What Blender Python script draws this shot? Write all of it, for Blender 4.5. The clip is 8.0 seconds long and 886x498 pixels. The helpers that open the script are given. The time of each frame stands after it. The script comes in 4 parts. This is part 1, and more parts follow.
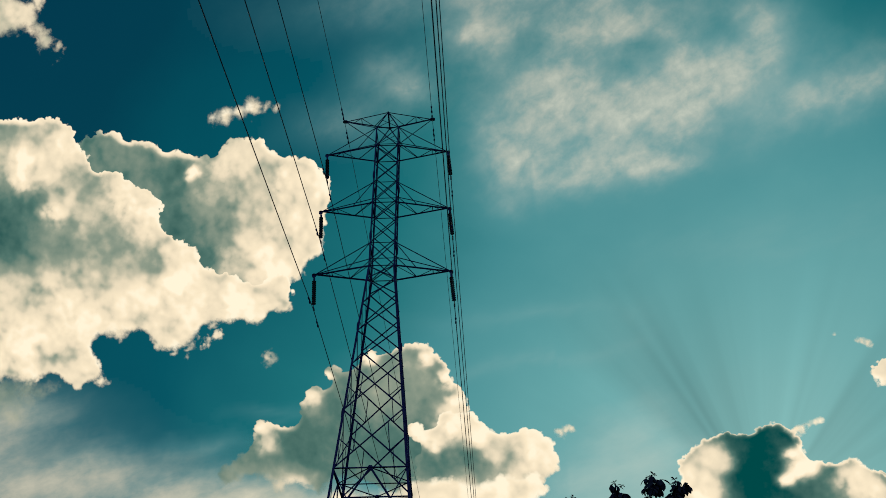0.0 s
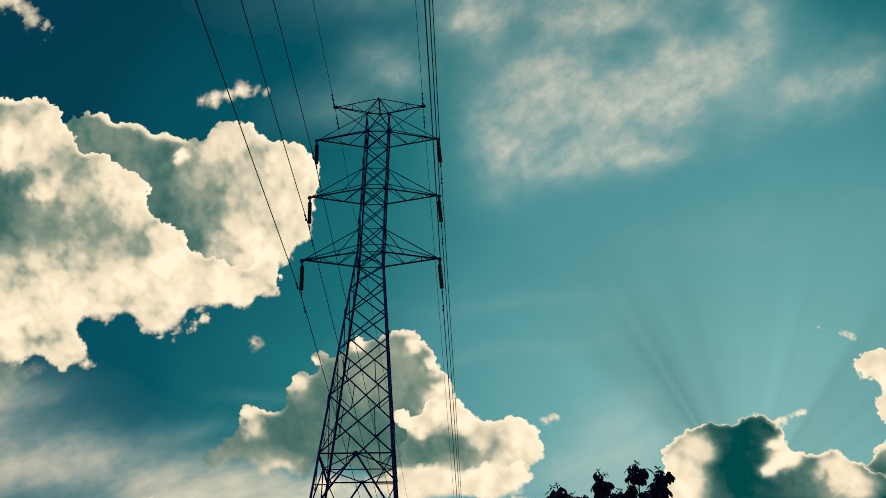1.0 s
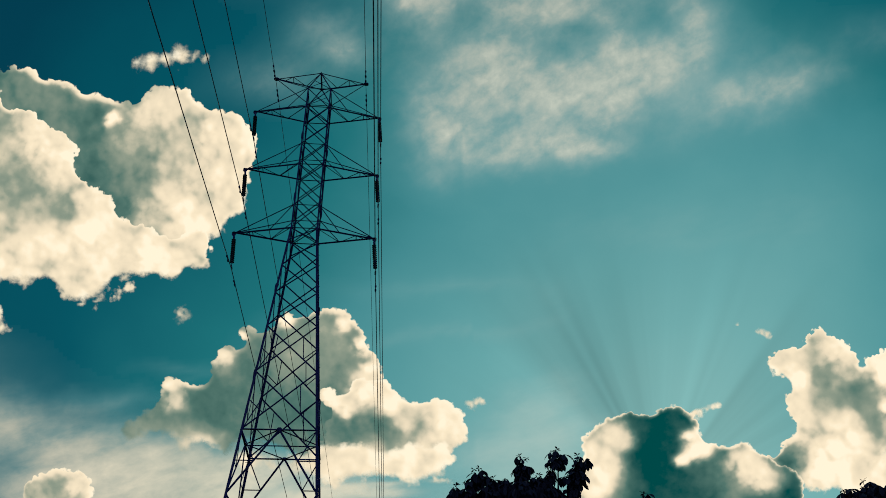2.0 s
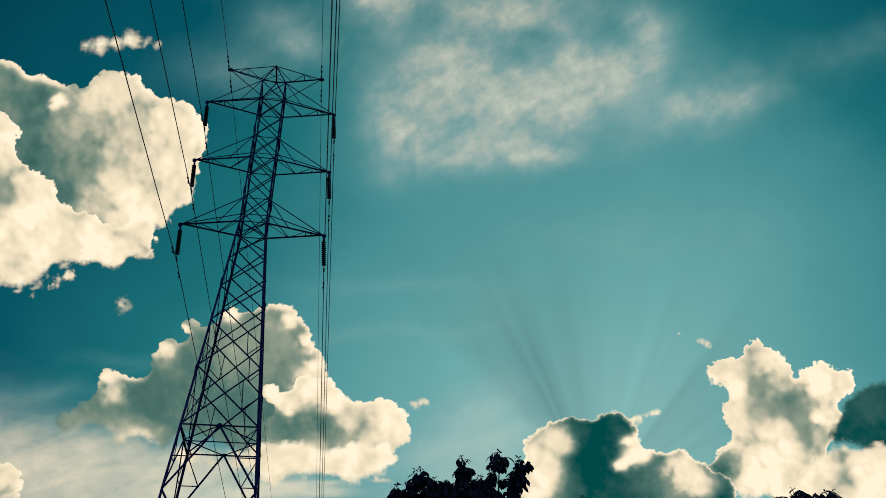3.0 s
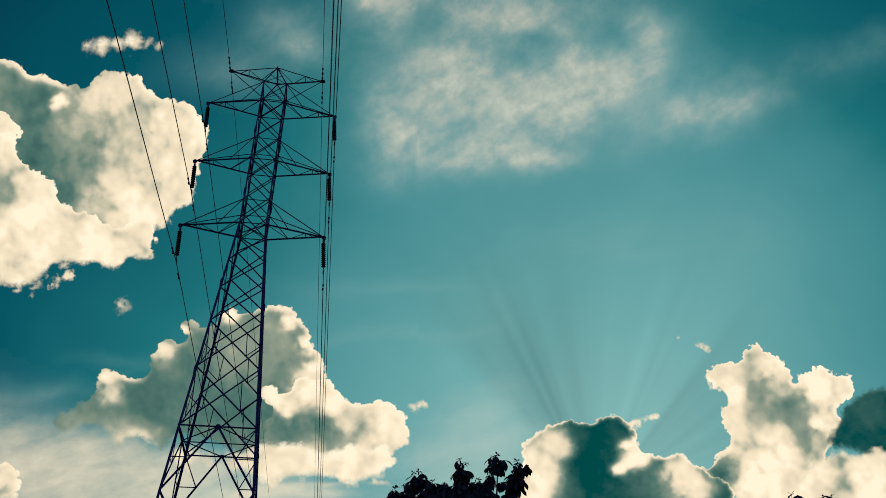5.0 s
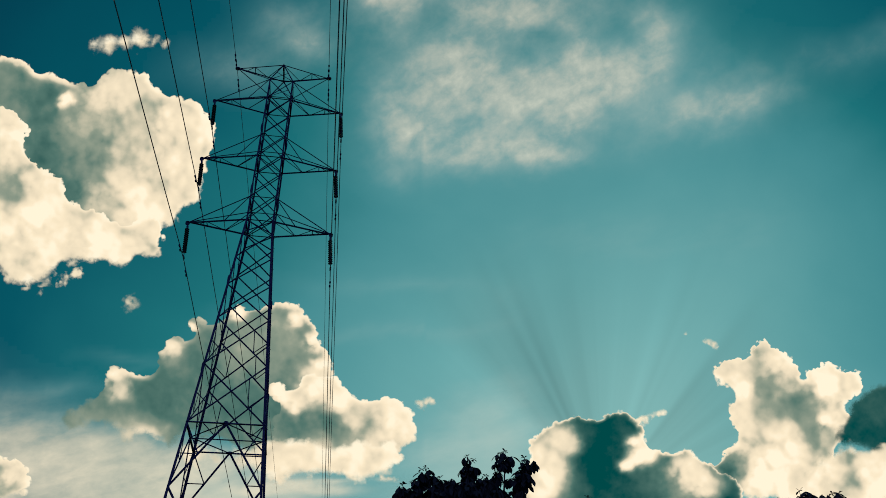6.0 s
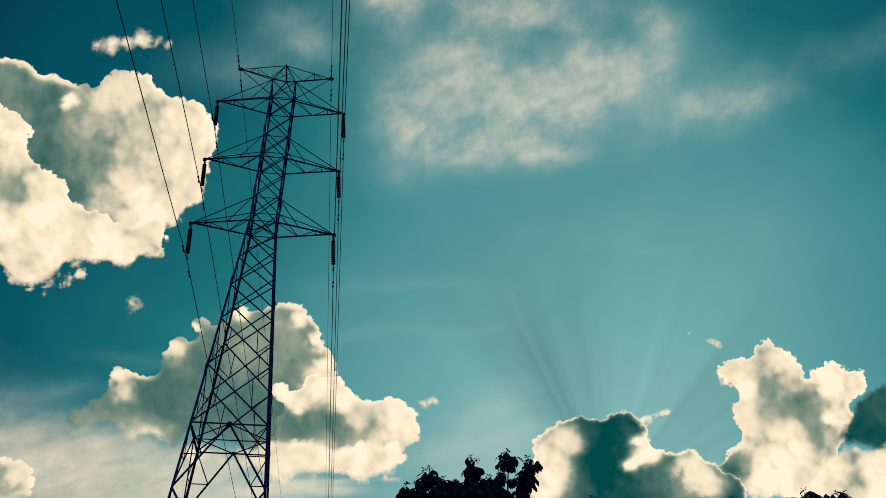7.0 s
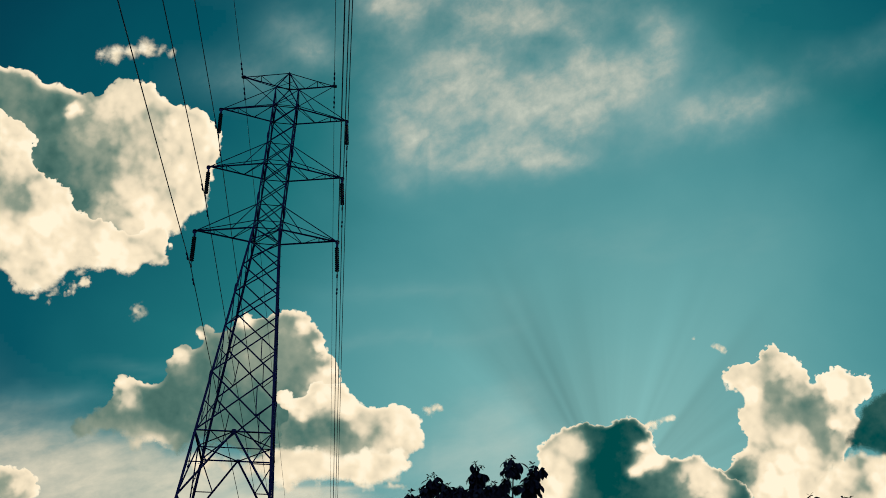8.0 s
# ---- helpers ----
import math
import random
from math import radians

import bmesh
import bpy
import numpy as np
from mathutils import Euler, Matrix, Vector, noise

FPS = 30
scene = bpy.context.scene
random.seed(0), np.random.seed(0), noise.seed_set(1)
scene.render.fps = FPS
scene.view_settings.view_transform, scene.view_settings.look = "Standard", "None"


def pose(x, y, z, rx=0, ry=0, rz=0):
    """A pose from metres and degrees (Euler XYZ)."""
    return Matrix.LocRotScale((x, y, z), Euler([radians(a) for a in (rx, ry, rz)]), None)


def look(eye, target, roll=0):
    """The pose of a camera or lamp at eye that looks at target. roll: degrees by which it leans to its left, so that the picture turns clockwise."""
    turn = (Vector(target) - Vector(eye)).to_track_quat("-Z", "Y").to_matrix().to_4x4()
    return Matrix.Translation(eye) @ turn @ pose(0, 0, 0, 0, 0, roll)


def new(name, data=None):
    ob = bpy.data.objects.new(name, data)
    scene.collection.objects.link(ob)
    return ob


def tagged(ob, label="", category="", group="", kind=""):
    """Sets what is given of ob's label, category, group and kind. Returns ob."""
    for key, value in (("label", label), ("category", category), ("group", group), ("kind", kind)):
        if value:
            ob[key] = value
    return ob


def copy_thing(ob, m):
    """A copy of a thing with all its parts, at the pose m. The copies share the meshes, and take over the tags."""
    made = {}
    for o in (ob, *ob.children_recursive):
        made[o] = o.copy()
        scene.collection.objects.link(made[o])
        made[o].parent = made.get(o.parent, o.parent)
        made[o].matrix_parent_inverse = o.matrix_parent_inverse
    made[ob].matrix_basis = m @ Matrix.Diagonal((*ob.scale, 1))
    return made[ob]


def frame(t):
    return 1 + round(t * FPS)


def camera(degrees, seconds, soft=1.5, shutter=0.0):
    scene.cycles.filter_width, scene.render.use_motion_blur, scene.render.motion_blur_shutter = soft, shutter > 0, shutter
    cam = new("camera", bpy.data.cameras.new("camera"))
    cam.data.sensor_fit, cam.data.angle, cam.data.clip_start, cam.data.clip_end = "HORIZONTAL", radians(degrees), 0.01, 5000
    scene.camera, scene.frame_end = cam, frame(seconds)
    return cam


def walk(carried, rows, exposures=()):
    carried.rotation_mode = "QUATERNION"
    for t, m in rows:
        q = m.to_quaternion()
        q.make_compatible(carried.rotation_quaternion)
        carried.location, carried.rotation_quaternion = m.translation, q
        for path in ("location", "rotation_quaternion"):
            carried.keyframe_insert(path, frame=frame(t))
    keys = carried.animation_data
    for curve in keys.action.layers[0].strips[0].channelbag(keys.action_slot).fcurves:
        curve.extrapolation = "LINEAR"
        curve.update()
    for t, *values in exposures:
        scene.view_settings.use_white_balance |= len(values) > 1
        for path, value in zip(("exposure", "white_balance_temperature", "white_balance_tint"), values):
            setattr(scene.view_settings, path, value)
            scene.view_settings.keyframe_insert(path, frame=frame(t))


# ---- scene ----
# ---- camera and its walk ----
EYE = (4.364, -39.355, 1.6)
PATH = [  # seconds, yaw, pitch, roll in degrees
    (0.0, 0.91, 39.18, -1.02), (0.5, 0.83, 38.92, -0.94), (1.0, -0.11, 38.28, -0.76),
    (1.5, -2.56, 37.44, -0.89), (2.0, -5.90, 36.93, -1.20), (3.5, -11.00, 36.99, -1.70),
    (4.0, -10.79, 37.16, -1.42), (4.5, -10.61, 37.13, -1.37), (6.0, -9.76, 36.83, -1.11),
    (6.5, -9.60, 36.75, -1.12), (7.0, -9.50, 36.83, -1.10), (7.5, -9.36, 37.09, -1.14),
    (8.0, -9.19, 37.29, -1.20)]
cam = camera(57.46, 8.0, soft=0.6)
walk(cam, [(t, pose(*EYE, 0, 0, yaw) @ pose(0, 0, 0, 90 + pitch) @ pose(0, 0, 0, 0, 0, roll))
           for t, yaw, pitch, roll in PATH])

# ---- sky and sun ----
SUN_AZIMUTH, SUN_HEIGHT = radians(20.8), radians(19.0)   # clockwise from +y, above the horizon
SUN_WAY = Vector((math.sin(SUN_AZIMUTH) * math.cos(SUN_HEIGHT),
                  math.cos(SUN_AZIMUTH) * math.cos(SUN_HEIGHT), math.sin(SUN_HEIGHT)))


class Nodes:
    """Short hand for building a node tree."""

    def __init__(self, tree):
        self.tree = tree
        tree.nodes.clear()

    def add(self, kind):
        return self.tree.nodes.new(kind)

    def feed(self, socket, value):
        if isinstance(value, bpy.types.NodeSocket):
            self.tree.links.new(value, socket)
        else:
            socket.default_value = value

    def math(self, operation, a, b=0.0, c=0.0, clamp=False):
        node = self.add("ShaderNodeMath")
        node.operation, node.use_clamp = operation, clamp
        for socket, value in zip(node.inputs, (a, b, c)):
            self.feed(socket, value)
        return node.outputs[0]

    def vec(self, operation, a, b=(0, 0, 0)):
        node = self.add("ShaderNodeVectorMath")
        node.operation = operation
        self.feed(node.inputs[0], a)
        self.feed(node.inputs[1], b)
        return node.outputs["Value" if operation == "DOT_PRODUCT" else "Vector"]

    def smooth(self, value, low, high, to_low=0.0, to_high=1.0):
        node = self.add("ShaderNodeMapRange")
        node.interpolation_type = "SMOOTHSTEP"
        for socket, v in zip(node.inputs, (value, low, high, to_low, to_high)):
            self.feed(socket, v)
        return node.outputs[0]

    def noise(self, vector, scale, detail=4.0, rough=0.55, distortion=0.0, dims="3D"):
        node = self.add("ShaderNodeTexNoise")
        node.noise_dimensions = dims
        self.feed(node.inputs["Vector" if dims != "1D" else "W"], vector)
        node.inputs["Scale"].default_value = scale
        node.inputs["Detail"].default_value = detail
        node.inputs["Roughness"].default_value = rough
        node.inputs["Distortion"].default_value = distortion
        return node.outputs[0]

    def ramp(self, value, stops, mode="EASE"):
        node = self.add("ShaderNodeValToRGB")
        node.color_ramp.interpolation = mode
        while len(node.color_ramp.elements) < len(stops):
            node.color_ramp.elements.new(0.5)
        for element, (place, colour) in zip(node.color_ramp.elements, stops):
            element.position, element.color = place, (*colour, 1)
        self.feed(node.inputs[0], value)
        return node.outputs[0]

    def field(self, name, output):
        node = self.add("ShaderNodeAttribute")
        node.attribute_name = name
        return node.outputs[output]

    def mix(self, factor, a, b):
        node = self.add("ShaderNodeMix")
        node.data_type = "RGBA"
        self.feed(node.inputs[0], factor)
        self.feed(node.inputs[6], a)
        self.feed(node.inputs[7], b)
        return node.outputs[2]


def build_world():
    world = bpy.data.worlds.new("sky")
    scene.world = world
    world.use_nodes = True
    n = Nodes(world.node_tree)
    sky = n.add("ShaderNodeTexSky")
    sky.sky_type, sky.sun_disc = "NISHITA", False
    sky.sun_elevation, sky.sun_rotation = SUN_HEIGHT, SUN_AZIMUTH
    sky.air_density, sky.dust_density, sky.ozone_density = 1.0, 1.2, 2.0
    way = n.vec("NORMALIZE", n.add("ShaderNodeTexCoord").outputs["Generated"])
    side = SUN_WAY.cross(Vector((0, 0, 1))).normalized()
    up = side.cross(SUN_WAY)
    across = n.vec("DOT_PRODUCT", way, side)
    # 1 at 120 degrees from the sun; the air is clearer to either side
    angle = n.math("MULTIPLY", n.math("ARCCOSINE", n.vec("DOT_PRODUCT", way, SUN_WAY)), 180 / math.pi / 120)
    angle = n.math("ADD", angle, n.math("ADD", n.smooth(across, 0.1, 0.42, 0.0, 0.06), n.smooth(across, -0.5, -0.12, 0.022, 0.0)))
    mist = n.math("SUBTRACT", n.noise(way, 2.8, 5.0, 0.5, 0.4), 0.5)
    air = n.ramp(n.math("ADD", angle, n.math("MULTIPLY", mist, 0.14)), SKY_STOPS, "LINEAR")
    # shafts of light and shade that fan out from behind the low cloud
    turn = n.math("ARCTAN2", across, n.vec("DOT_PRODUCT", way, up))
    shafts = n.ramp(n.math("MULTIPLY_ADD", turn, 1 / math.pi, 0.5),
                    [(p, (v, v, v)) for p, v in SHAFTS], "EASE")
    streaks = n.noise(turn, 7.0, 2.0, 0.5, dims="1D")
    reach = n.math("MULTIPLY", n.smooth(angle, 0.015, 0.05), n.smooth(angle, 0.06, 0.19, 1.0, 0.0))
    fan = n.math("ADD", n.math("SUBTRACT", shafts, 0.5), n.math("MULTIPLY", n.math("SUBTRACT", streaks, 0.5), 0.22))
    gain = n.math("ADD", 1.0, n.math("MULTIPLY", fan, n.math("MULTIPLY", reach, 0.85)))
    colour = n.vec("ADD", n.vec("MULTIPLY", air, (10.0, 10.0, 10.0)), n.vec("MULTIPLY", sky.outputs[0], SKY_TINT))
    scaled = n.add("ShaderNodeVectorMath")
    scaled.operation = "SCALE"
    n.feed(scaled.inputs[0], colour)
    n.feed(scaled.inputs["Scale"], gain)
    back = n.add("ShaderNodeBackground")
    n.feed(back.inputs["Color"], scaled.outputs[0])
    back.inputs["Strength"].default_value = 0.1
    n.feed(n.add("ShaderNodeOutputWorld").inputs["Surface"], back.outputs[0])


SKY_TINT = (0.01, 0.03, 0.03)
SKY_STOPS = [(0.0, (0.21, 0.41, 0.40)), (0.08, (0.155, 0.375, 0.375)), (0.14, (0.116, 0.335, 0.342)), (0.18, (0.083, 0.29, 0.305)),
             (0.225, (0.053, 0.242, 0.263)), (0.285, (0.010, 0.155, 0.172)), (0.36, (0.0, 0.082, 0.112)), (0.45, (0.0, 0.044, 0.073)), (0.55, (0.0, 0.034, 0.068)),
             (1.0, (0.10, 0.14, 0.36))]
SHAFTS = [(0.0, 0.5), (0.2, 0.55), (0.27, 0.6), (0.295, 0.48), (0.33, 0.28), (0.365, 0.26), (0.383, 0.16), (0.398, 0.25), (0.411, 0.15),
          (0.43, 0.27), (0.45, 0.36), (0.50, 0.36), (0.56, 0.48), (0.61, 0.53), (0.64, 0.6), (0.665, 0.52), (0.70, 0.5), (0.735, 0.52),
          (0.75, 0.38), (0.8, 0.38), (1.0, 0.5)]
build_world()
sun = new("sun", bpy.data.lights.new("sun", "SUN"))
sun.data.energy, sun.data.angle, sun.data.color = 2.5, radians(0.53), (1.0, 0.9, 0.75)
sun.matrix_world = look(Vector((0, 0, 60)) + SUN_WAY * 100, (0, 0, 60))


# ---- materials ----
def material(name):
    mat = bpy.data.materials.new(name)
    mat.use_nodes = True
    n = Nodes(mat.node_tree)
    shader = n.add("ShaderNodeBsdfPrincipled")
    n.feed(n.add("ShaderNodeOutputMaterial").inputs["Surface"], shader.outputs[0])
    place = n.add("ShaderNodeTexCoord").outputs["Object"]
    return mat, n, shader, place


def surface(name, dark, light, rough, metal=0.0, scale=3.0, bump=0.0, fine=40.0):
    """A two-scale mottled surface between two base colours."""
    mat, n, shader, place = material(name)
    blotch = n.noise(place, scale, 5.0, 0.6)
    grain = n.noise(place, fine, 3.0, 0.6)
    both = n.math("ADD", n.math("MULTIPLY", blotch, 0.65), n.math("MULTIPLY", grain, 0.35))
    each = n.math("MULTIPLY", n.add("ShaderNodeObjectInfo").outputs["Random"], 0.12)
    n.feed(shader.inputs["Base Color"], n.ramp(n.math("ADD", both, n.math("SUBTRACT", each, 0.06)), [(0.3, dark), (0.7, light)]))
    n.feed(shader.inputs["Roughness"], n.smooth(grain, 0.3, 0.7, rough - 0.1, rough + 0.1))
    shader.inputs["Metallic"].default_value = metal
    if bump:
        node = n.add("ShaderNodeBump")
        node.inputs["Strength"].default_value, node.inputs["Distance"].default_value = bump, 0.01
        n.feed(node.inputs["Height"], both)
        n.feed(shader.inputs["Normal"], node.outputs[0])
    return mat


# Weathered mottle; the near-black navy paints the backlit silhouette into the base colour.
STEEL = surface("backlit_steel", (0.015, 0.016, 0.068), (0.034, 0.036, 0.135), 0.85, 0.0, 2.0, 0.2)
WIRE = surface("aluminium_wire", (0.05, 0.08, 0.11), (0.09, 0.13, 0.16), 0.6, 0.2, 5.0)
GLASS_DISC = surface("glazed_porcelain", (0.03, 0.045, 0.05), (0.06, 0.075, 0.08), 0.35, 0.0, 8.0)
# Near-black grey, no green: shade of the backlit crown is put into the colour.
LEAF = surface("backlit_leaf", (0.014, 0.014, 0.016), (0.03, 0.03, 0.032), 0.85, 0.0, 6.0, 0.1)
BARK = surface("bark", (0.06, 0.045, 0.035), (0.14, 0.11, 0.08), 0.9, 0.0, 6.0, 0.6)
GRASS = surface("rough_grass", (0.035, 0.055, 0.02), (0.10, 0.11, 0.05), 0.9, 0.0, 0.15, 0.4, 4.0)
CONCRETE = surface("concrete", (0.22, 0.21, 0.19), (0.36, 0.35, 0.32), 0.9, 0.0, 2.0, 0.4)

DEGREE = math.pi / 180


# Cloud tones from sunlit cream to full shade, given off as emission.
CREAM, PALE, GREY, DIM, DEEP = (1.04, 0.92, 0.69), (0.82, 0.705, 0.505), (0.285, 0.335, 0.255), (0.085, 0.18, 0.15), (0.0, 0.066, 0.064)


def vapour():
    """Dense cloud vapour, self-lit: light of the hidden sun behind it is painted as emission, cream where thick is low,
    dim where high.
    """
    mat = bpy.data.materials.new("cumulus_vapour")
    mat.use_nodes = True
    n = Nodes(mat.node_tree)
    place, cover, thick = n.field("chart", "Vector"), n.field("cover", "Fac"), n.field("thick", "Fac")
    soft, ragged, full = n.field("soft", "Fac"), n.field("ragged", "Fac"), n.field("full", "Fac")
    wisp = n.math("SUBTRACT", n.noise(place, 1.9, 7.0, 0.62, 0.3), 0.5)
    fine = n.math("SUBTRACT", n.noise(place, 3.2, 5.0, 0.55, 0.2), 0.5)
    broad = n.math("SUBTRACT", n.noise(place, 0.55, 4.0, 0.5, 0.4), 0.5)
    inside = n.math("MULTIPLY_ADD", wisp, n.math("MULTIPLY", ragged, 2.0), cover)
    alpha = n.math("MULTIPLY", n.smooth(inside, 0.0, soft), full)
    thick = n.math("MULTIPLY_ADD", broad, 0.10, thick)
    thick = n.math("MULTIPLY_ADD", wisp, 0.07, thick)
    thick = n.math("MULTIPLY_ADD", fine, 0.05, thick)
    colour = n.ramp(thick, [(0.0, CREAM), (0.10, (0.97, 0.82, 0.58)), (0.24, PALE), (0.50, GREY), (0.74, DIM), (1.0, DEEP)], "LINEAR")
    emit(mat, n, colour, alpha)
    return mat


def emit(mat, n, colour, alpha):
    # Clouds are self-lit: the colour given off already holds their light and shade.
    glow = n.add("ShaderNodeEmission")
    n.feed(glow.inputs["Color"], colour)
    clear = n.add("ShaderNodeBsdfTransparent")
    mixed = n.add("ShaderNodeMixShader")
    n.feed(mixed.inputs[0], alpha)
    n.feed(mixed.inputs[1], clear.outputs[0])
    n.feed(mixed.inputs[2], glow.outputs[0])
    n.feed(n.add("ShaderNodeOutputMaterial").inputs["Surface"], mixed.outputs[0])
    mat.cycles.emission_sampling = "NONE"


def veil(name, stops, turn, stretch, coarse=0.9, small=0.7, most=0.9):
    """Thin streaky vapour, its sunlit tones painted as emission; turn and stretch: direction in degrees and length of
    its streaks.
    """
    mat = bpy.data.materials.new(name)
    mat.use_nodes = True
    n = Nodes(mat.node_tree)
    place, density = n.field("chart", "Vector"), n.field("amount", "Fac")
    turned_to = n.add("ShaderNodeMapping")
    turned_to.vector_type = "TEXTURE"
    turned_to.inputs["Rotation"].default_value = (0, 0, radians(turn))
    turned_to.inputs["Scale"].default_value = (stretch, 1.0, 1.0)
    n.feed(turned_to.inputs["Vector"], place)
    along = turned_to.outputs[0]
    broad = n.math("SUBTRACT", n.noise(along, 0.25, 5.0, 0.5, 0.3), 0.5)
    wisp = n.math("SUBTRACT", n.noise(along, 0.8, 8.0, 0.6, 0.2), 0.5)
    lumpy = n.math("SUBTRACT", n.noise(place, 0.5, 6.0, 0.55, 0.3), 0.5)
    uneven_by = n.math("ADD", n.math("MULTIPLY", broad, coarse * 2), n.math("MULTIPLY", wisp, small * 2))
    uneven_by = n.math("MULTIPLY_ADD", lumpy, small * 1.3, uneven_by)
    body = n.math("MULTIPLY", density, n.math("ADD", 1.0, uneven_by))
    body = n.math("MAXIMUM", body, 0.0)
    alpha = n.math("MULTIPLY", n.math("SUBTRACT", 1.0, n.math("POWER", 2.718, n.math("MULTIPLY", body, -1.7))), most)
    colour = n.ramp(n.math("MULTIPLY_ADD", wisp, 0.3, body), stops, "LINEAR")
    emit(mat, n, colour, alpha)
    return mat


VAPOUR = vapour()
HIGH = veil("high_vapour", [(0.1, (0.16, 0.36, 0.37)), (0.45, (0.33, 0.46, 0.43)), (0.72, (0.60, 0.61, 0.51)), (0.95, (0.80, 0.77, 0.62))], 28, 1.25, 0.42, 0.38)
LOW = veil("low_vapour", [(0.1, (0.17, 0.37, 0.37)), (0.4, (0.38, 0.49, 0.43)), (0.65, (0.66, 0.64, 0.50)), (0.95, (0.88, 0.79, 0.59))], 12, 2.2, 0.34, 0.32, 0.96)
GLOW = veil("glowing_haze", [(0.05, (0.15, 0.36, 0.37)), (0.5, (0.35, 0.505, 0.47)), (1.0, (0.50, 0.60, 0.53))], 14, 2.6, 0.25, 0.22)

# ---- clouds ----
# The sky is charted on a plane that touches it at this azimuth and height; u to the right, v up, in degrees.
CHART_AHEAD = Vector((math.sin(radians(8)) * math.cos(radians(37)), math.cos(radians(8)) * math.cos(radians(37)), math.sin(radians(37))))
CHART_RIGHT = Vector((math.cos(radians(8)), -math.sin(radians(8)), 0))
CHART_UP = CHART_RIGHT.cross(CHART_AHEAD)


def blurred(a, radius):
    """A soft blur: three box means in a row, radius in cells."""
    r = max(1, int(round(radius)))
    for axis in (0, 1, 0, 1, 0, 1):
        width = [(r + 1, r) if k == axis else (0, 0) for k in (0, 1)]
        total = np.cumsum(np.pad(a, width, mode="edge"), axis=axis)
        size = 2 * r + 1
        a = (total[size:] - total[:-size]) / size if axis == 0 else (total[:, size:] - total[:, :-size]) / size
    return a


def eased(x, low, high):
    x = np.clip((x - low) / (high - low), 0, 1)
    return x * x * (3 - 2 * x)


def uneven(u, v, scale, octaves, seed):
    """Smooth random relief over the chart, about -0.5 to 0.5."""
    lattice = np.random.RandomState(seed).rand(64, 64)
    total, gain = 0.0, 0.5
    for k in range(octaves):
        x, y = u * scale * 2 ** k + 17.3 * k, v * scale * 2 ** k + 5.1 * k
        i, j = np.floor(x).astype(int), np.floor(y).astype(int)
        a, b = x - i, y - j
        a, b = a * a * (3 - 2 * a), b * b * (3 - 2 * b)
        i, j = i % 63, j % 63
        total = total + gain * ((lattice[i, j] * (1 - a) + lattice[i + 1, j] * a) * (1 - b)
                                + (lattice[i, j + 1] * (1 - a) + lattice[i + 1, j + 1] * a) * b - 0.5)
        gain *= 0.5
    return total


def domes(u, v, scale, seed):
    """A field of round heads of uneven size crowding one another, 0 to 1."""
    jitter = np.random.RandomState(seed).rand(3, 64, 64)
    x, y = u * scale, v * scale
    i, j = np.floor(x).astype(int), np.floor(y).astype(int)
    best = np.zeros_like(x)
    for di in (-1, 0, 1):
        for dj in (-1, 0, 1):
            a, b = (i + di) % 64, (j + dj) % 64
            away2 = (i + di + jitter[0, a, b] - x) ** 2 + (j + dj + jitter[1, a, b] - y) ** 2
            r = 0.65 + 0.5 * jitter[2, a, b]
            best = np.maximum(best, np.sqrt(np.clip(r * r - away2, 0, None)))
    return best


def chart_mesh(name, u, v, used, height, distance, attributes, closed=True):
    """A bulging body over the used cells of the chart."""
    cell = used[:-1, :-1] | used[1:, :-1] | used[:-1, 1:] | used[1:, 1:]
    held = np.zeros_like(used)
    held[:-1, :-1] |= cell
    held[1:, :-1] |= cell
    held[:-1, 1:] |= cell
    held[1:, 1:] |= cell
    count = int(held.sum())
    number = -np.ones(held.shape, int)
    number[held] = np.arange(count)
    u, v = u[held], v[held]
    ways = np.array(CHART_AHEAD)[None] + DEGREE * (u[:, None] * np.array(CHART_RIGHT) + v[:, None] * np.array(CHART_UP))
    ways /= np.linalg.norm(ways, axis=1)[:, None]
    bulge = height[held] * DEGREE * distance * 0.62
    base = np.array(EYE) + np.array(CHART_AHEAD) * distance
    points = np.array(EYE) + ways * (distance - bulge - 2)[:, None] - base
    faces = quads = np.stack([number[:-1, :-1][cell], number[1:, :-1][cell], number[1:, 1:][cell], number[:-1, 1:][cell]], 1)
    copies = 1
    if closed:      # a rear side, and a rim that joins it to the front where a cell has no neighbour
        points = np.concatenate([points, np.array(EYE) + ways * (distance + 0.3 * bulge)[:, None] - base])
        pairs = np.concatenate([quads[:, [k, (k + 1) % 4]] for k in range(4)])
        rim = pairs[~np.isin(pairs[:, 0] * count + pairs[:, 1], pairs[:, 1] * count + pairs[:, 0])]
        sides = np.stack([rim[:, 1], rim[:, 0], rim[:, 0] + count, rim[:, 1] + count], 1)
        faces = np.concatenate([quads, quads[:, ::-1] + count, sides])
        copies = 2
    mesh = bpy.data.meshes.new(name)
    mesh.from_pydata(points.tolist(), [], faces.tolist())
    for field_name, values in attributes.items():
        mesh.attributes.new(field_name, "FLOAT", "POINT").data.foreach_set("value", np.tile(values[held], copies).astype(np.float32))
    chart = np.tile(np.stack([u, v, np.full(count, distance * 0.01)], 1), (copies, 1))
    mesh.attributes.new("chart", "FLOAT_VECTOR", "POINT").data.foreach_set("vector", chart.astype(np.float32).ravel())
    mesh.polygons.foreach_set("use_smooth", [True] * len(faces))
    mesh.update()
    ob = new(name, mesh)
    ob.location = base
    return ob


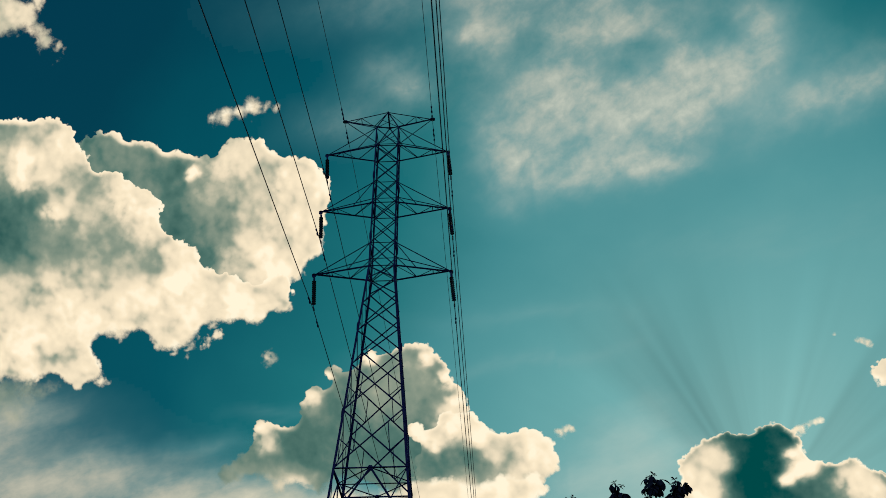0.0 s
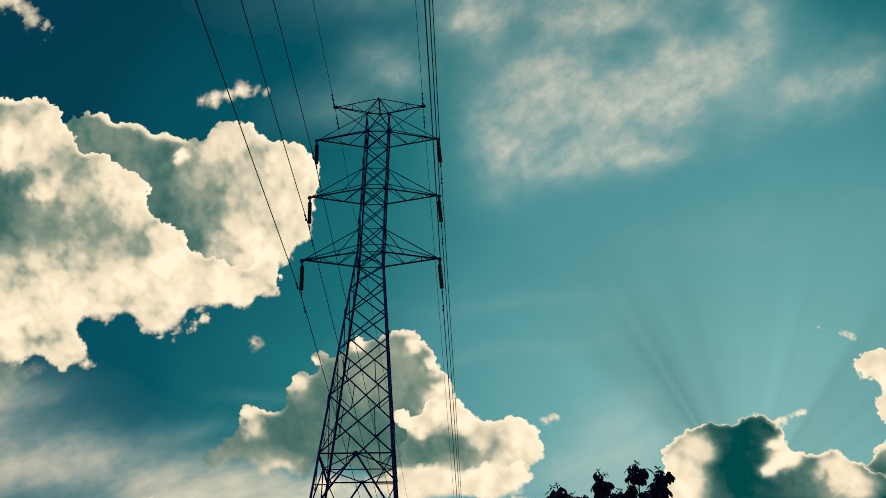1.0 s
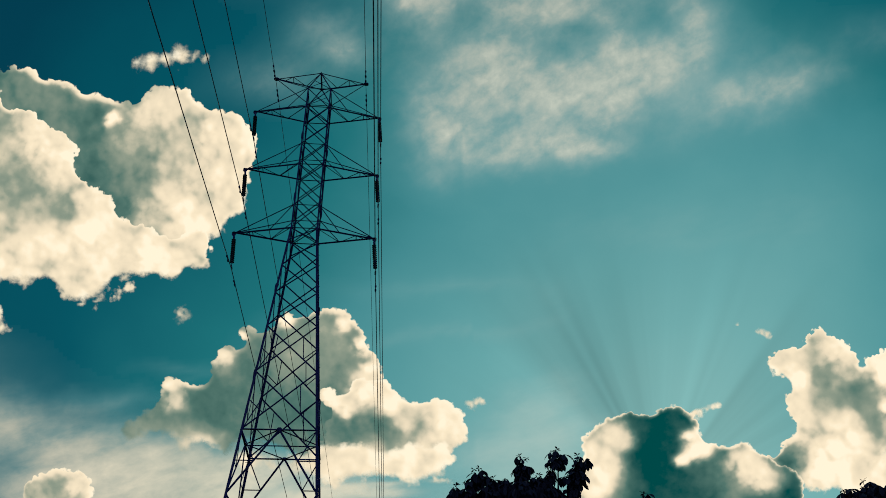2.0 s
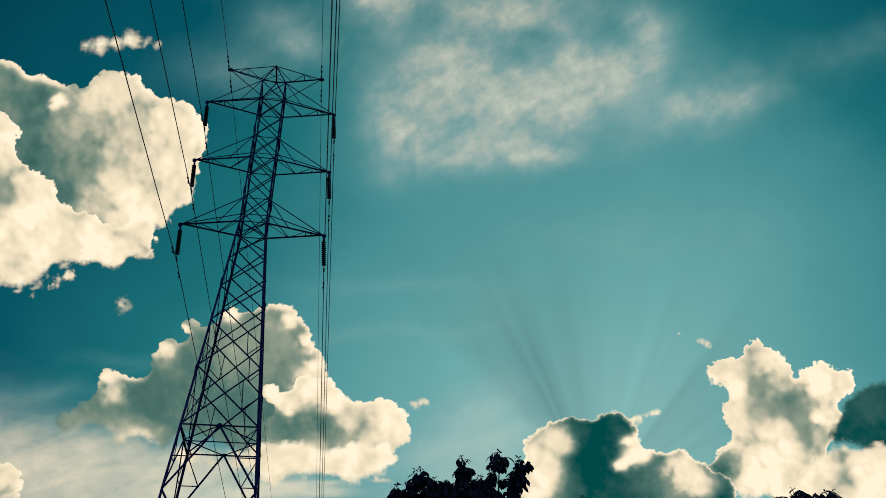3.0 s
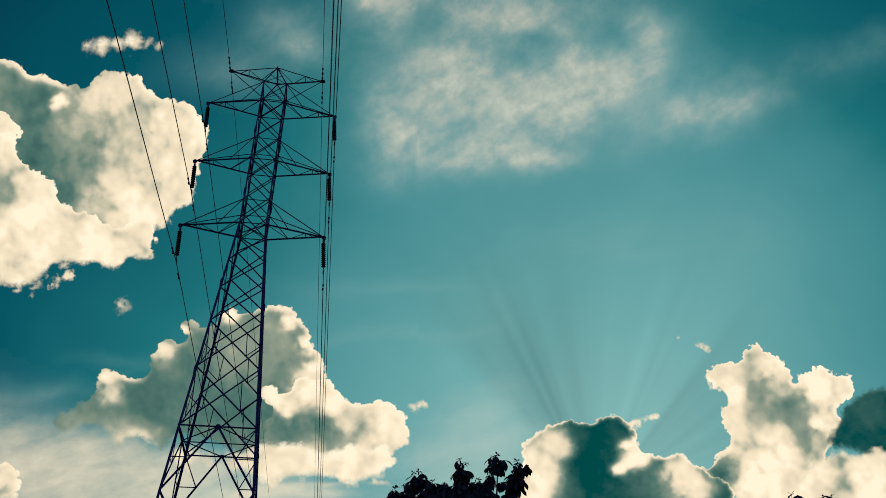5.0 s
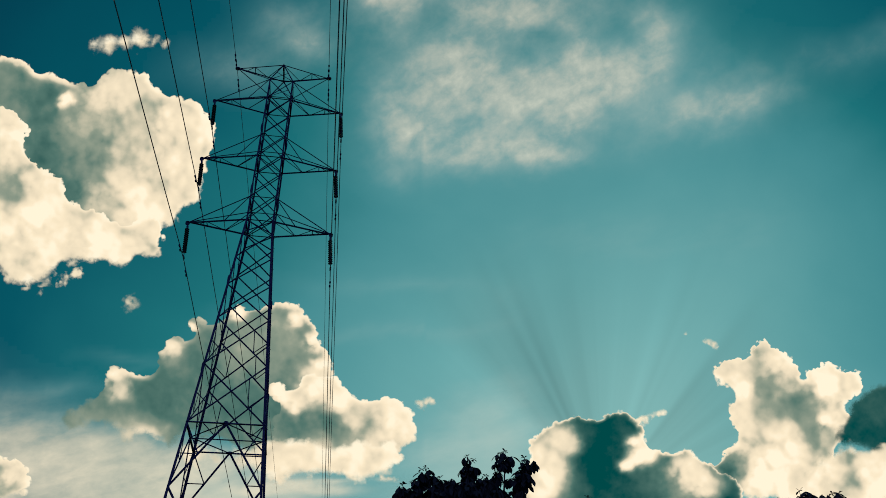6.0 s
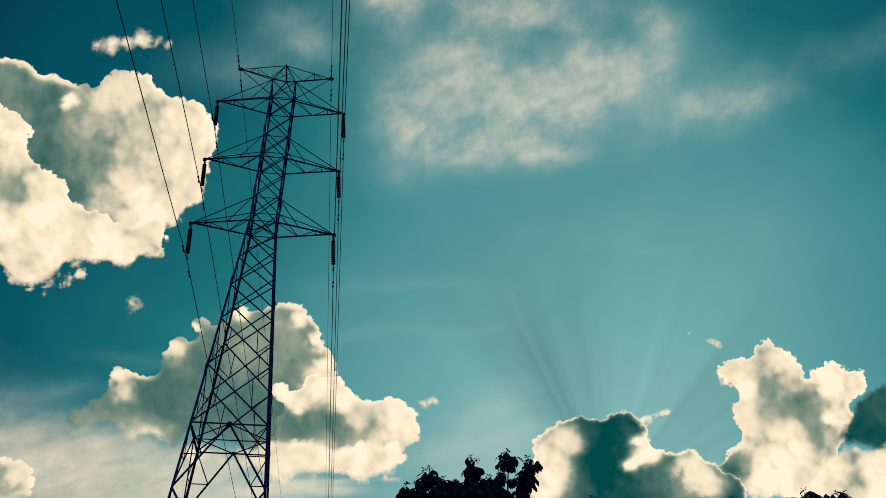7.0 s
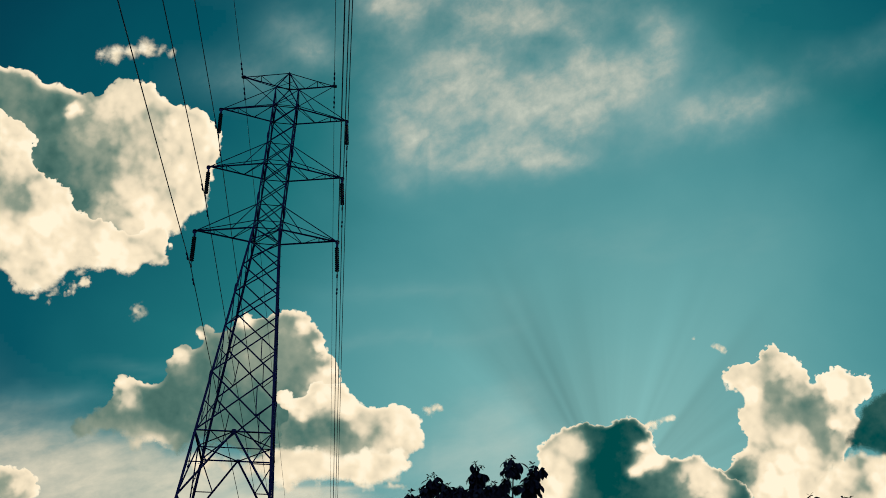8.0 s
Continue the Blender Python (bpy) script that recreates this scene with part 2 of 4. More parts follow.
def billow(distance, puffs, spots=(), frays=(), thick=0.5, edge=0.05, rim=0.8, lit=(0.75, 0.65), off=0.25, bump=1.3, relief=1.0,
           soft=0.16, ragged=0.14, full=1.0, loose=1.0, step=0.08, warp=0.7, name="billow"):
    """One heaped body of vapour, its light and shade painted into thick (0 bright, 1 dim). puffs: (u, v, radius) of its
    heads;
    spots: (u, v, radius, painted tone), later ones over earlier; frays: (u, v, radius, softness) where the outline
    melts away.
    thick: tone of the heart; edge: that of the rim where it faces lit, more by off where it does not; bump: height of
    the heads in the outline; relief: strength of their painted shading."""
    seed = len(puffs) * 7 + int(distance) % 97
    rows = np.array(puffs)
    lo, hi = (rows[:, :2] - rows[:, 2:]).min(0) - 1.4, (rows[:, :2] + rows[:, 2:]).max(0) + 1.4
    u, v = np.meshgrid(np.arange(lo[0], hi[0] + step, step), np.arange(lo[1], hi[1] + step, step), indexing="ij")
    wu = u + uneven(u, v, 0.45, 4, seed) * 1.1 * warp
    wv = v + uneven(u, v, 0.45, 4, seed + 50) * 1.1 * warp
    whole = np.zeros(u.shape)
    for pu, pv, r in puffs:
        whole += np.exp(np.clip((r - np.hypot(wu - pu, wv - pv)) / 0.16, -60, 60))
    cover = 0.16 * np.log(whole + 1e-20)
    heads = (0.28 * domes(wu, wv, 0.6, seed + 1) + 0.28 * domes(wu + 9, wv, 1.4, seed + 2) + 0.27 * domes(wu, wv + 5, 2.7, seed + 3)
             + 0.17 * domes(u, v, 5.0, seed + 4))
    tall = blurred(np.clip(cover, -1.5, 2.5), 0.7 / step)
    gu, gv = np.gradient(tall)
    steep = np.hypot(gu, gv) + 1e-6
    under = blurred(np.clip(gv / steep * 1.5 - 0.2, 0, 1), 0.5 / step) * loose
    melt = np.zeros(u.shape)
    for fu, fv, r, s in frays:
        melt = np.maximum(melt, s * np.exp(-(((u - fu) ** 2 + (v - fv) ** 2) / r ** 2) ** 1.5))
    cover = cover + bump * (heads - 0.66) * (1 - 0.6 * np.clip(under + melt, 0, 1)) - 0.12
    cover = cover + (under * 1.1 + melt) * uneven(u, v, 0.9, 5, seed + 7) * 1.5
    packed = blurred((cover > 0).astype(float), 0.55 / step)      # few chinks within the body
    cover = np.maximum(cover, (packed - 0.60) * 3)
    su = wu + uneven(u, v, 0.8, 5, seed + 90) * 1.3 * warp + (heads - 0.66) * lit[0] * 1.3
    sv = wv + uneven(u, v, 0.8, 5, seed + 130) * 1.3 * warp + (heads - 0.66) * lit[1] * 1.3
    tone = np.full(u.shape, float(thick))      # later spots lie over earlier ones
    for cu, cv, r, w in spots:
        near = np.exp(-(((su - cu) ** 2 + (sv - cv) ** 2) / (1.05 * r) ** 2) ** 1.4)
        tone = tone * (1 - near) + w * near
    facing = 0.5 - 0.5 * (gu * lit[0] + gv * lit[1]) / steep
    brink = np.minimum(tone + 0.05, edge + off * eased(facing, 0.75, 0.25))
    tone = brink + (tone - brink) * eased(cover / (0.35 + 2.2 * np.clip(0.3 + uneven(u, v, 0.5, 4, seed + 11), 0, 1)), 0.0, rim)
    # painted shading: heads brighter on the side that faces lit, dimmer in the clefts between them
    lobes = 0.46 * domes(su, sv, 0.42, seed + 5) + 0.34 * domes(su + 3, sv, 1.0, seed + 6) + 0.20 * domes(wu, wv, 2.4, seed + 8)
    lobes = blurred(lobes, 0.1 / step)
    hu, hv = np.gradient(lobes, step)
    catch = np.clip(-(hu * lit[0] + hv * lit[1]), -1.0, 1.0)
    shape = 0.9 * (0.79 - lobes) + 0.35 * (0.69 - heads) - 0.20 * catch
    tone = tone + relief * shape * (1.0 - 0.75 * np.clip(tone, 0, 1)) * eased(cover, -0.1, 0.5)
    tone = 0.5 * tone + 0.5 * blurred(tone, 0.08 / step)
    height = np.sqrt(np.clip(cover + 0.4, 0, 3)) * 0.7 + 0.5 * heads * eased(cover, 0, 0.6)
    ob = chart_mesh(name, u, v, cover > -0.75, height, distance,
                    {"cover": cover, "thick": tone, "soft": soft + under * 0.5 + melt * 1.2,
                     "ragged": ragged + under * 0.26 + melt * 0.5, "full": np.full(u.shape, full)})
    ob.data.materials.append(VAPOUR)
    return ob


def cloud(label, *bodies):
    """A cloud of one body, or of several, from the rear to the front."""
    if len(bodies) == 1:
        return tagged(billow(name="cloud", **bodies[0]), label, "cloud", "clouds in the sky")
    thing = tagged(new("cloud"), label, "cloud", "clouds in the sky")
    thing.location = Vector(EYE) + CHART_AHEAD * bodies[0]["distance"]
    for body in bodies:
        ob = billow(**body)
        ob.parent, ob.location = thing, ob.location - thing.location
    return thing


def sheet(label, mat, distance, patches, gaps=(), step=0.3, warp=2.0):
    """A thin layer of vapour. patches: (u, v, half-length, half-height, density); gaps: the same, thinning it."""
    rows = np.array(patches)
    lo, hi = (rows[:, :2] - 2.2 * rows[:, 2:4]).min(0), (rows[:, :2] + 2.2 * rows[:, 2:4]).max(0)
    u, v = np.meshgrid(np.arange(lo[0], hi[0] + step, step), np.arange(lo[1], hi[1] + step, step), indexing="ij")
    wu, wv = u + uneven(u, v, 0.3, 5, len(patches)) * warp, v + uneven(u, v, 0.3, 5, len(patches) + 9) * warp
    clear = np.ones(u.shape)
    for pu, pv, a, b, d in patches:
        clear = clear * (1 - d * np.exp(-((wu - pu) / a) ** 2 - ((wv - pv) / b) ** 2))
    density = 0.85 * (1 - clear)
    for pu, pv, a, b, d in gaps:
        density = density * (1 - d * np.exp(-((wu - pu) / a) ** 2 - ((wv - pv) / b) ** 2))
    ob = chart_mesh("cloud", u, v, density > 0.012, density, distance, {"amount": density}, closed=False)
    ob.data.materials.append(mat)
    return tagged(ob, label, "cloud", "clouds in the sky")


sheet("thin grey-white streaky high cloud sheet", HIGH, 4000,
      [(1.2, 11.7, 4.2, 3.8, 0.62), (8.4, 9.5, 4.4, 3.4, 0.62), (4.2, 6.7, 5.5, 1.4, 0.68), (8.2, 6.2, 2.3, 0.7, 0.97),
       (-1, 8, 1.7, 1, 0.93), (-2.9, 17.6, 2.2, 1.8, 0.84), (3.5, 17.1, 5.9, 2.4, 0.45), (7.7, 16.2, 1.9, 1.4, 0.74),
       (10.6, 14.6, 1.5, 1.4, 0.68), (16, 14.8, 2.2, 2.3, 0.68), (12.2, 11.8, 4.2, 2.4, 0.61)]
      + [(2.9, 12.7, 1.8, 1.8, 0.65), (10.4, 11, 1.5, 1.4, 0.75), (-7.9, 14.2, 1.7, 1.2, 0.57),
         (-9.4, 15.6, 2.9, 1.9, 0.38), (-12.7, 12.4, 3.8, 1.7, 0.27), (-1.7, 5.8, 1.8, 1.4, 0.34),
         (4, 21.5, 13.9, 2.4, 0.81), (5.1, 11.1, 7.4, 4.4, 0.58), (6.7, 17.4, 7.8, 2.4, 0.4),
         (13.5, 13.2, 4.1, 3.1, 0.5), (-2.2, 9.7, 1.8, 2, 0.4)],
      [(8.7, 15.1, 1.7, 0.9, 0.65), (0.3, 16.1, 1.4, 1.4, 0.45), (14, 15.5, 1.3, 1.4, 0.6), (7.2, 13.5, 1.4, 0.9, 0.4),
       (4.1, 8.9, 1.2, 0.9, 0.25)])
sheet("faint trailing end of a thin high cloud sheet", HIGH, 4100,
      [(17.1, 9.1, 3.7, 1.6, 0.33), (19.8, 9.5, 2.6, 1.5, 0.3), (22.8, 10.2, 1.8, 1.7, 0.3), (15, 7, 2.2, 1.2, 0.21),
       (18.7, 9.6, 4.5, 2, 0.31), (17, 13.7, 5.3, 2.8, 0.25), (24, 12.5, 5, 1.8, 0.2), (22, 10.1, 3.7, 1.4, 0.22),
       (25.3, 10.7, 2.5, 1.2, 0.17), (30.6, 13.9, 3.8, 1.1, 0.17), (34, 15.1, 2.5, 1, 0.15)])
sheet("pale haze bank low over the horizon", LOW, 4200,
      [(-45.1, -7, 7.5, 2.4, 0.5), (-40.8, -11.6, 9.2, 2.5, 0.6), (-33.5, -11.8, 7.2, 1.9, 0.42),
       (-27.9, -12.8, 4.8, 1.4, 0.5), (-40.3, -6.1, 4.2, 1.3, 0.3), (-52.1, -10.3, 9.7, 6.5, 0.6),
       (-26.2, -14.8, 6.2, 1.8, 0.7), (-21.5, -14.1, 5, 1.2, 0.6), (-24.6, -17.2, 8.5, 2, 0.9),
       (-18.4, -16.5, 4.7, 1.4, 0.85), (-14.9, -15.7, 3.5, 1.6, 0.7), (-28.5, -16, 6.5, 2.4, 0.8),
       (-18.4, -16.6, 7.8, 2, 0.95), (-12.1, -16.9, 5.5, 1.8, 0.95), (-27, -10.1, 4.2, 0.5, 0.15)])
sheet("pale glowing haze beside the hidden sun", GLOW, 4400,
      [(4.9, -13.4, 3.2, 3, 0.75), (1.7, -15.4, 4.4, 2.6, 0.7), (6.9, -11.8, 2, 3.6, 0.3),
       (-3.4, -17.3, 4.8, 0.8, 0.35)])
sheet("faint streaks of haze across the open sky", GLOW, 4500,
      [(-1.5, -2.8, 6, 0.7, 0.22), (-4.3, -6.2, 4.8, 0.6, 0.2), (12.6, 0.7, 7.7, 2, 0.2), (6.1, -4.6, 2.4, 2.4, 0.12),
       (1.3, -5.8, 4.4, 0.6, 0.2), (-20.8, -7.8, 3.1, 0.5, 0.12), (-26.2, -9.7, 3.5, 0.6, 0.12),
       (23.2, 1.1, 3.7, 2.8, 0.14)])
sheet("bright cream streaks low behind the pylon", LOW, 3800,
      [(-9, -16.8, 2.8, 0.4, 0.95), (-7.4, -17.3, 3.6, 0.5, 0.8), (-12.1, -17.2, 2.8, 0.6, 0.8),
       (-2.7, -16.5, 0.9, 0.2, 0.7), (-10.2, -16.1, 2.4, 0.3, 0.6), (-6.6, -16.6, 2, 0.2, 0.7)], step=0.12, warp=0.5)
cloud("huge cream-white towering cumulus with grey hollows",
      dict(distance=2750,
           puffs=[(-31.9, 11.9, 2.52), (-29, 10.9, 2.5), (-26.9, 9.9, 2.39), (-25.2, 8.7, 2.38), (-22.5, 9, 2.57),
                  (-21, 10.1, 2.48), (-19.6, 8, 2.97), (-17, 8.1, 2.27), (-16.5, 6.3, 1.51), (-17.8, 4.5, 2.02),
                  (-19.5, 4.4, 2.96), (-21.5, 5.9, 3.41), (-18.9, 2.3, 1.51), (-23.5, 3.7, 2.56), (-26.8, 5.7, 2.6),
                  (-29.8, 7.8, 2.62), (-23.96, 10.05, 1.29), (-21.1, 1.3, 1.69)],
           spots=[(-31.6, 12.8, 2.92, 0.64), (-28.9, 12, 2.72, 0.72), (-26.4, 9.9, 2.69, 0.74), (-26.3, 6.9, 2.68, 0.8),
                  (-25.2, 4.7, 2.15, 0.84), (-23.6, 7, 2.06, 0.68), (-21.7, 8.1, 2.14, 0.5), (-21, 10.9, 1.92, 0.2),
                  (-19.8, 6.2, 2.12, 0.4), (-21.4, 3.4, 1.7, 0.3), (-17.3, 5.4, 2.1, 0.17), (-16, 7.6, 1.89, 0.12),
                  (-17.33, 8.78, 1.27, 0.17), (-19.3, 2.7, 1.69, 0.08), (-24.8, 10.46, 0.48, 0.03)], thick=0.46, edge=0.03, off=0.95, lit=(0.97, 0.1)),
      dict(distance=2600,
           puffs=[(-39.4, 13.3, 2.99), (-36.4, 13.8, 2.25), (-38.7, 10.4, 3.15), (-35.3, 11.5, 2.23),
                  (-32.1, 8.4, 2.82), (-30, 7.7, 2.19), (-34.1, 5.7, 3.54), (-38.2, 6.2, 3.58), (-29.4, 4.8, 2.61),
                  (-27.2, 3.5, 1.99), (-25.5, 1.7, 1.8), (-23.4, 0.7, 1.79), (-21.3, 0.1, 1.52), (-19.5, 0.7, 1.51),
                  (-27.8, 0.3, 2.67), (-31.3, 1.6, 2.84), (-28, -1.4, 1.55), (-26.54, -2.16, 0.77), (-33.9, 0.8, 1.98),
                  (-37, -0.6, 2.75), (-35.4, -3.3, 1.58), (-33.81, -4.57, 0.79), (-40.3, -1.1, 2.95), (-39, 2.4, 3.35),
                  (-43.2, 13, 4.12), (-43.7, 7.3, 5.01), (-45.3, 1.3, 4.55), (-49.9, 8, 6.97)],
           spots=[(-40.8, 8.7, 4.07, 0.9), (-37.7, 8.5, 2.47, 0.8), (-35.4, 6.5, 2.22, 0.6), (-33.1, 10.6, 1.99, 0.56),
                  (-32.1, 7, 1.85, 0.56), (-29.8, 3.5, 2, 0.58), (-33.3, 4.6, 1.67, 0.52), (-38.8, 15, 2.72, 0.58),
                  (-37.6, 12.7, 1.62, 0.08), (-34.71, 14.26, 0.98, 0.12), (-29.96, 9.53, 1.14, 0.1),
                  (-28.51, 7.85, 1.05, 0.06), (-35.81, 9.17, 1.16, 0.16), (-38.1, 2.3, 1.69, 0.28),
                  (-34.5, 1.3, 2.64, 0.12), (-29.1, 0.7, 2.17, 0.12), (-38.9, -1.3, 1.78, 0.14),
                  (-36.4, -3.9, 1.76, 0.22), (-26.74, 2.33, 1.29, 0.1), (-22.1, 0.6, 1.7, 0.1),
                  (-28.05, -1.75, 1.29, 0.22), (-46.5, 8.9, 3.68, 0.7)],
           frays=[(-33.76, -5, 1.31, 0.5), (-26.38, -2.76, 1.28, 0.5), (-41.1, -4.3, 2.23, 0.6),
                  (-32.5, -1.7, 1.75, 0.5)], thick=0.22, edge=0.0, off=0.3, rim=0.6, warp=1.0, bump=1.5),
      dict(distance=2500,
           puffs=[(-41.6, -4.7, 1.52), (-39.67, -4.44, 1.25), (-37.84, -4.61, 0.97), (-41.22, -6.01, 1.34),
                  (-44.4, -4.9, 2.7)],
           frays=[(-40.2, -5.2, 4.01, 0.6)], thick=0.5, edge=0.4, full=0.55, soft=1.0, ragged=0.4, relief=0.5))
cloud("grey-bodied cumulus with a glowing cream rim behind the pylon",
      dict(distance=3400,
           puffs=[(-9.7, -6.3, 2.27), (-8.4, -7.9, 1.69), (-11.4, -6.8, 2.44), (-7.33, -8.9, 0.96), (-9.3, -9.5, 2.5),
                  (-13.2, -7.5, 2.37), (-14.8, -8.6, 2.26), (-13.07, -4.67, 0.74), (-15.8, -5.47, 0.54),
                  (-17.51, -7.27, 0.91), (-18.01, -7.96, 0.71), (-16, -10.1, 2.88), (-19.2, -10.9, 1.91),
                  (-21.6, -11.2, 1.5), (-23.39, -11.84, 1.26), (-24.63, -12.07, 0.84), (-21.41, -9.38, 0.92),
                  (-12.8, -11.4, 3.05), (-9.5, -11.7, 2.41), (-17.9, -12.4, 1.49), (-20.47, -12.61, 1.08)],
           spots=[(-14.4, -11.3, 4.09, 0.76), (-18.6, -11.1, 2.73, 0.8), (-14.9, -8.4, 2.26, 0.74),
                  (-11.5, -7.1, 2.03, 0.6), (-9.7, -6.1, 1.94, 0.54), (-9.3, -8.1, 1.82, 0.6),
                  (-9.5, -11.7, 2.41, 0.76), (-21.6, -11.5, 1.67, 0.7), (-23.63, -12.07, 1.26, 0.5),
                  (-19.3, -13.5, 1.41, 0.2), (-21.13, -12.85, 1, 0.28), (-13.05, -4.51, 0.7, 0.08),
                  (-15.83, -5.38, 0.54, 0.04), (-17.67, -7.13, 0.79, 0.05), (-21.48, -9.25, 0.8, 0.04),
                  (-21.06, -10.11, 0.67, 0.3), (-7, -8.13, 0.64, 0.04), (-7.52, -6.67, 0.56, 0.06),
                  (-7.46, -9.68, 1.12, 0.08), (-8.36, -5.06, 0.57, 0.12)], frays=[(-24.1, -12, 1.68, 0.5), (-18.9, -13.6, 2.48, 0.25), (-21.3, -12.7, 1.67, 0.6)], thick=0.72, edge=0.04, off=0.65, rim=0.6, lit=(0.95, 0.3), relief=0.8, bump=1.05),
      dict(distance=3250,
           puffs=[(-10.08, -10.21, 0.69), (-9.08, -10.78, 0.8), (-7.69, -9.94, 0.96), (-6.65, -9.76, 0.6),
                  (-5.99, -11.01, 1.19), (-4.98, -11.69, 0.95), (-3.68, -11.8, 0.87), (-2.5, -12.1, 1.26),
                  (-1.8, -12.4, 1.26), (-1.39, -13.57, 0.94), (-2.35, -14.08, 1.18), (-4.4, -13.3, 1.42),
                  (-6.52, -12.16, 1.2), (-8.35, -12.2, 1.12), (-8.1, -13.62, 1.2), (-5.73, -14.01, 1.19),
                  (-6, -13.3, 1.43), (-3.7, -13.7, 1.34), (-9.65, -12.89, 1.21)],
           spots=[(-8, -12.6, 1.76, 0.74), (-6, -12.8, 1.59, 0.7), (-9.8, -12.3, 1.37, 0.74), (-4, -13, 1.26, 0.6),
                  (-7.35, -14.07, 1.04, 0.3), (-4.71, -12.11, 0.79, 0.3), (-9.75, -10.16, 0.61, 0.06),
                  (-8.81, -10.88, 0.64, 0.08), (-7.48, -9.88, 0.8, 0.08), (-5.75, -10.63, 0.8, 0.1),
                  (-2.15, -12.33, 1.1, 0.1), (-1.5, -13.56, 0.94, 0.06), (-2.92, -13.84, 0.98, 0.18)], thick=0.3, edge=0.0, off=0.75, lit=(0.6, 0.8), rim=0.5, relief=0.9, bump=1.05),
      dict(distance=3100,
           puffs=[(-16.03, -14.59, 1.06), (-10.88, -14.79, 1.21), (-8.3, -15, 1.36), (-5.9, -15.2, 1.35),
                  (-11.05, -14.46, 0.81), (-9.44, -14.7, 0.96), (-7.04, -14.93, 1.11), (-4.64, -14.96, 1.18),
                  (-2.45, -14.9, 1.02), (-12.73, -14.81, 0.97), (-14.8, -14.81, 0.9), (-5.1, -15.8, 1.34),
                  (-9.96, -15.66, 1.2), (-3.14, -15.79, 0.94)],
           spots=[(-12.31, -14.68, 1.21, 0.26), (-14.81, -14.89, 1.22, 0.3), (-6.16, -14.29, 0.95, 0.2),
                  (-4.3, -15.3, 1.58, 0.05)], frays=[(-14.8, -14.7, 2.45, 0.6), (-11.4, -13.9, 2.42, 0.35), (-6.5, -13.9, 1.99, 0.35)], thick=0.12, edge=0.04, off=0.12, relief=0.8, soft=0.5))
cloud("dark-cored cumulus hiding the sun, bright cream rim",
      dict(distance=3000,
           puffs=[(8.57, -14.3, 1.05), (9.58, -13.62, 1.17), (10.75, -13.02, 1.05), (12.2, -13.6, 1.38),
                  (14, -13.2, 1.5), (14.82, -13.65, 0.89), (11, -15.4, 2.42), (13.4, -15.5, 2.35), (9.2, -16.2, 1.86),
                  (15.56, -15.31, 1.06), (16.91, -15.56, 1.1), (18.75, -15.57, 0.98), (20.19, -16.51, 0.9),
                  (15.1, -17.1, 2.43), (18.3, -17.6, 1.63), (8.6, -18.4, 1.81), (12.6, -18.7, 2.43),
                  (21.2, -17.9, 1.63)],
           spots=[(13.4, -14.2, 1.94, 1.02), (12.2, -16.3, 2.23, 1.08), (14.7, -16.9, 2.03, 0.98),
                  (11.01, -17.05, 1.21, 0.92), (17.1, -16.5, 1.46, 0.86), (18.35, -17.51, 1.22, 0.72),
                  (8.6, -14.8, 1.61, 0.1), (9.86, -13.5, 1.13, 0.14), (8.4, -17, 1.69, 0.1), (9, -15.9, 1.37, 0.12),
                  (10.67, -14.03, 0.65, 0.3), (15.23, -13.85, 0.53, 0.12), (15.48, -14.86, 0.81, 0.06),
                  (14.66, -15.38, 0.49, 0.1), (16.29, -14.74, 0.65, 0.08), (19, -15.7, 1.3, 0.06),
                  (20.4, -16.71, 1.22, 0.12)], thick=0.95, edge=-0.06, off=0.0, rim=0.34, bump=1.0, relief=0.9, loose=0.0, warp=0.45))
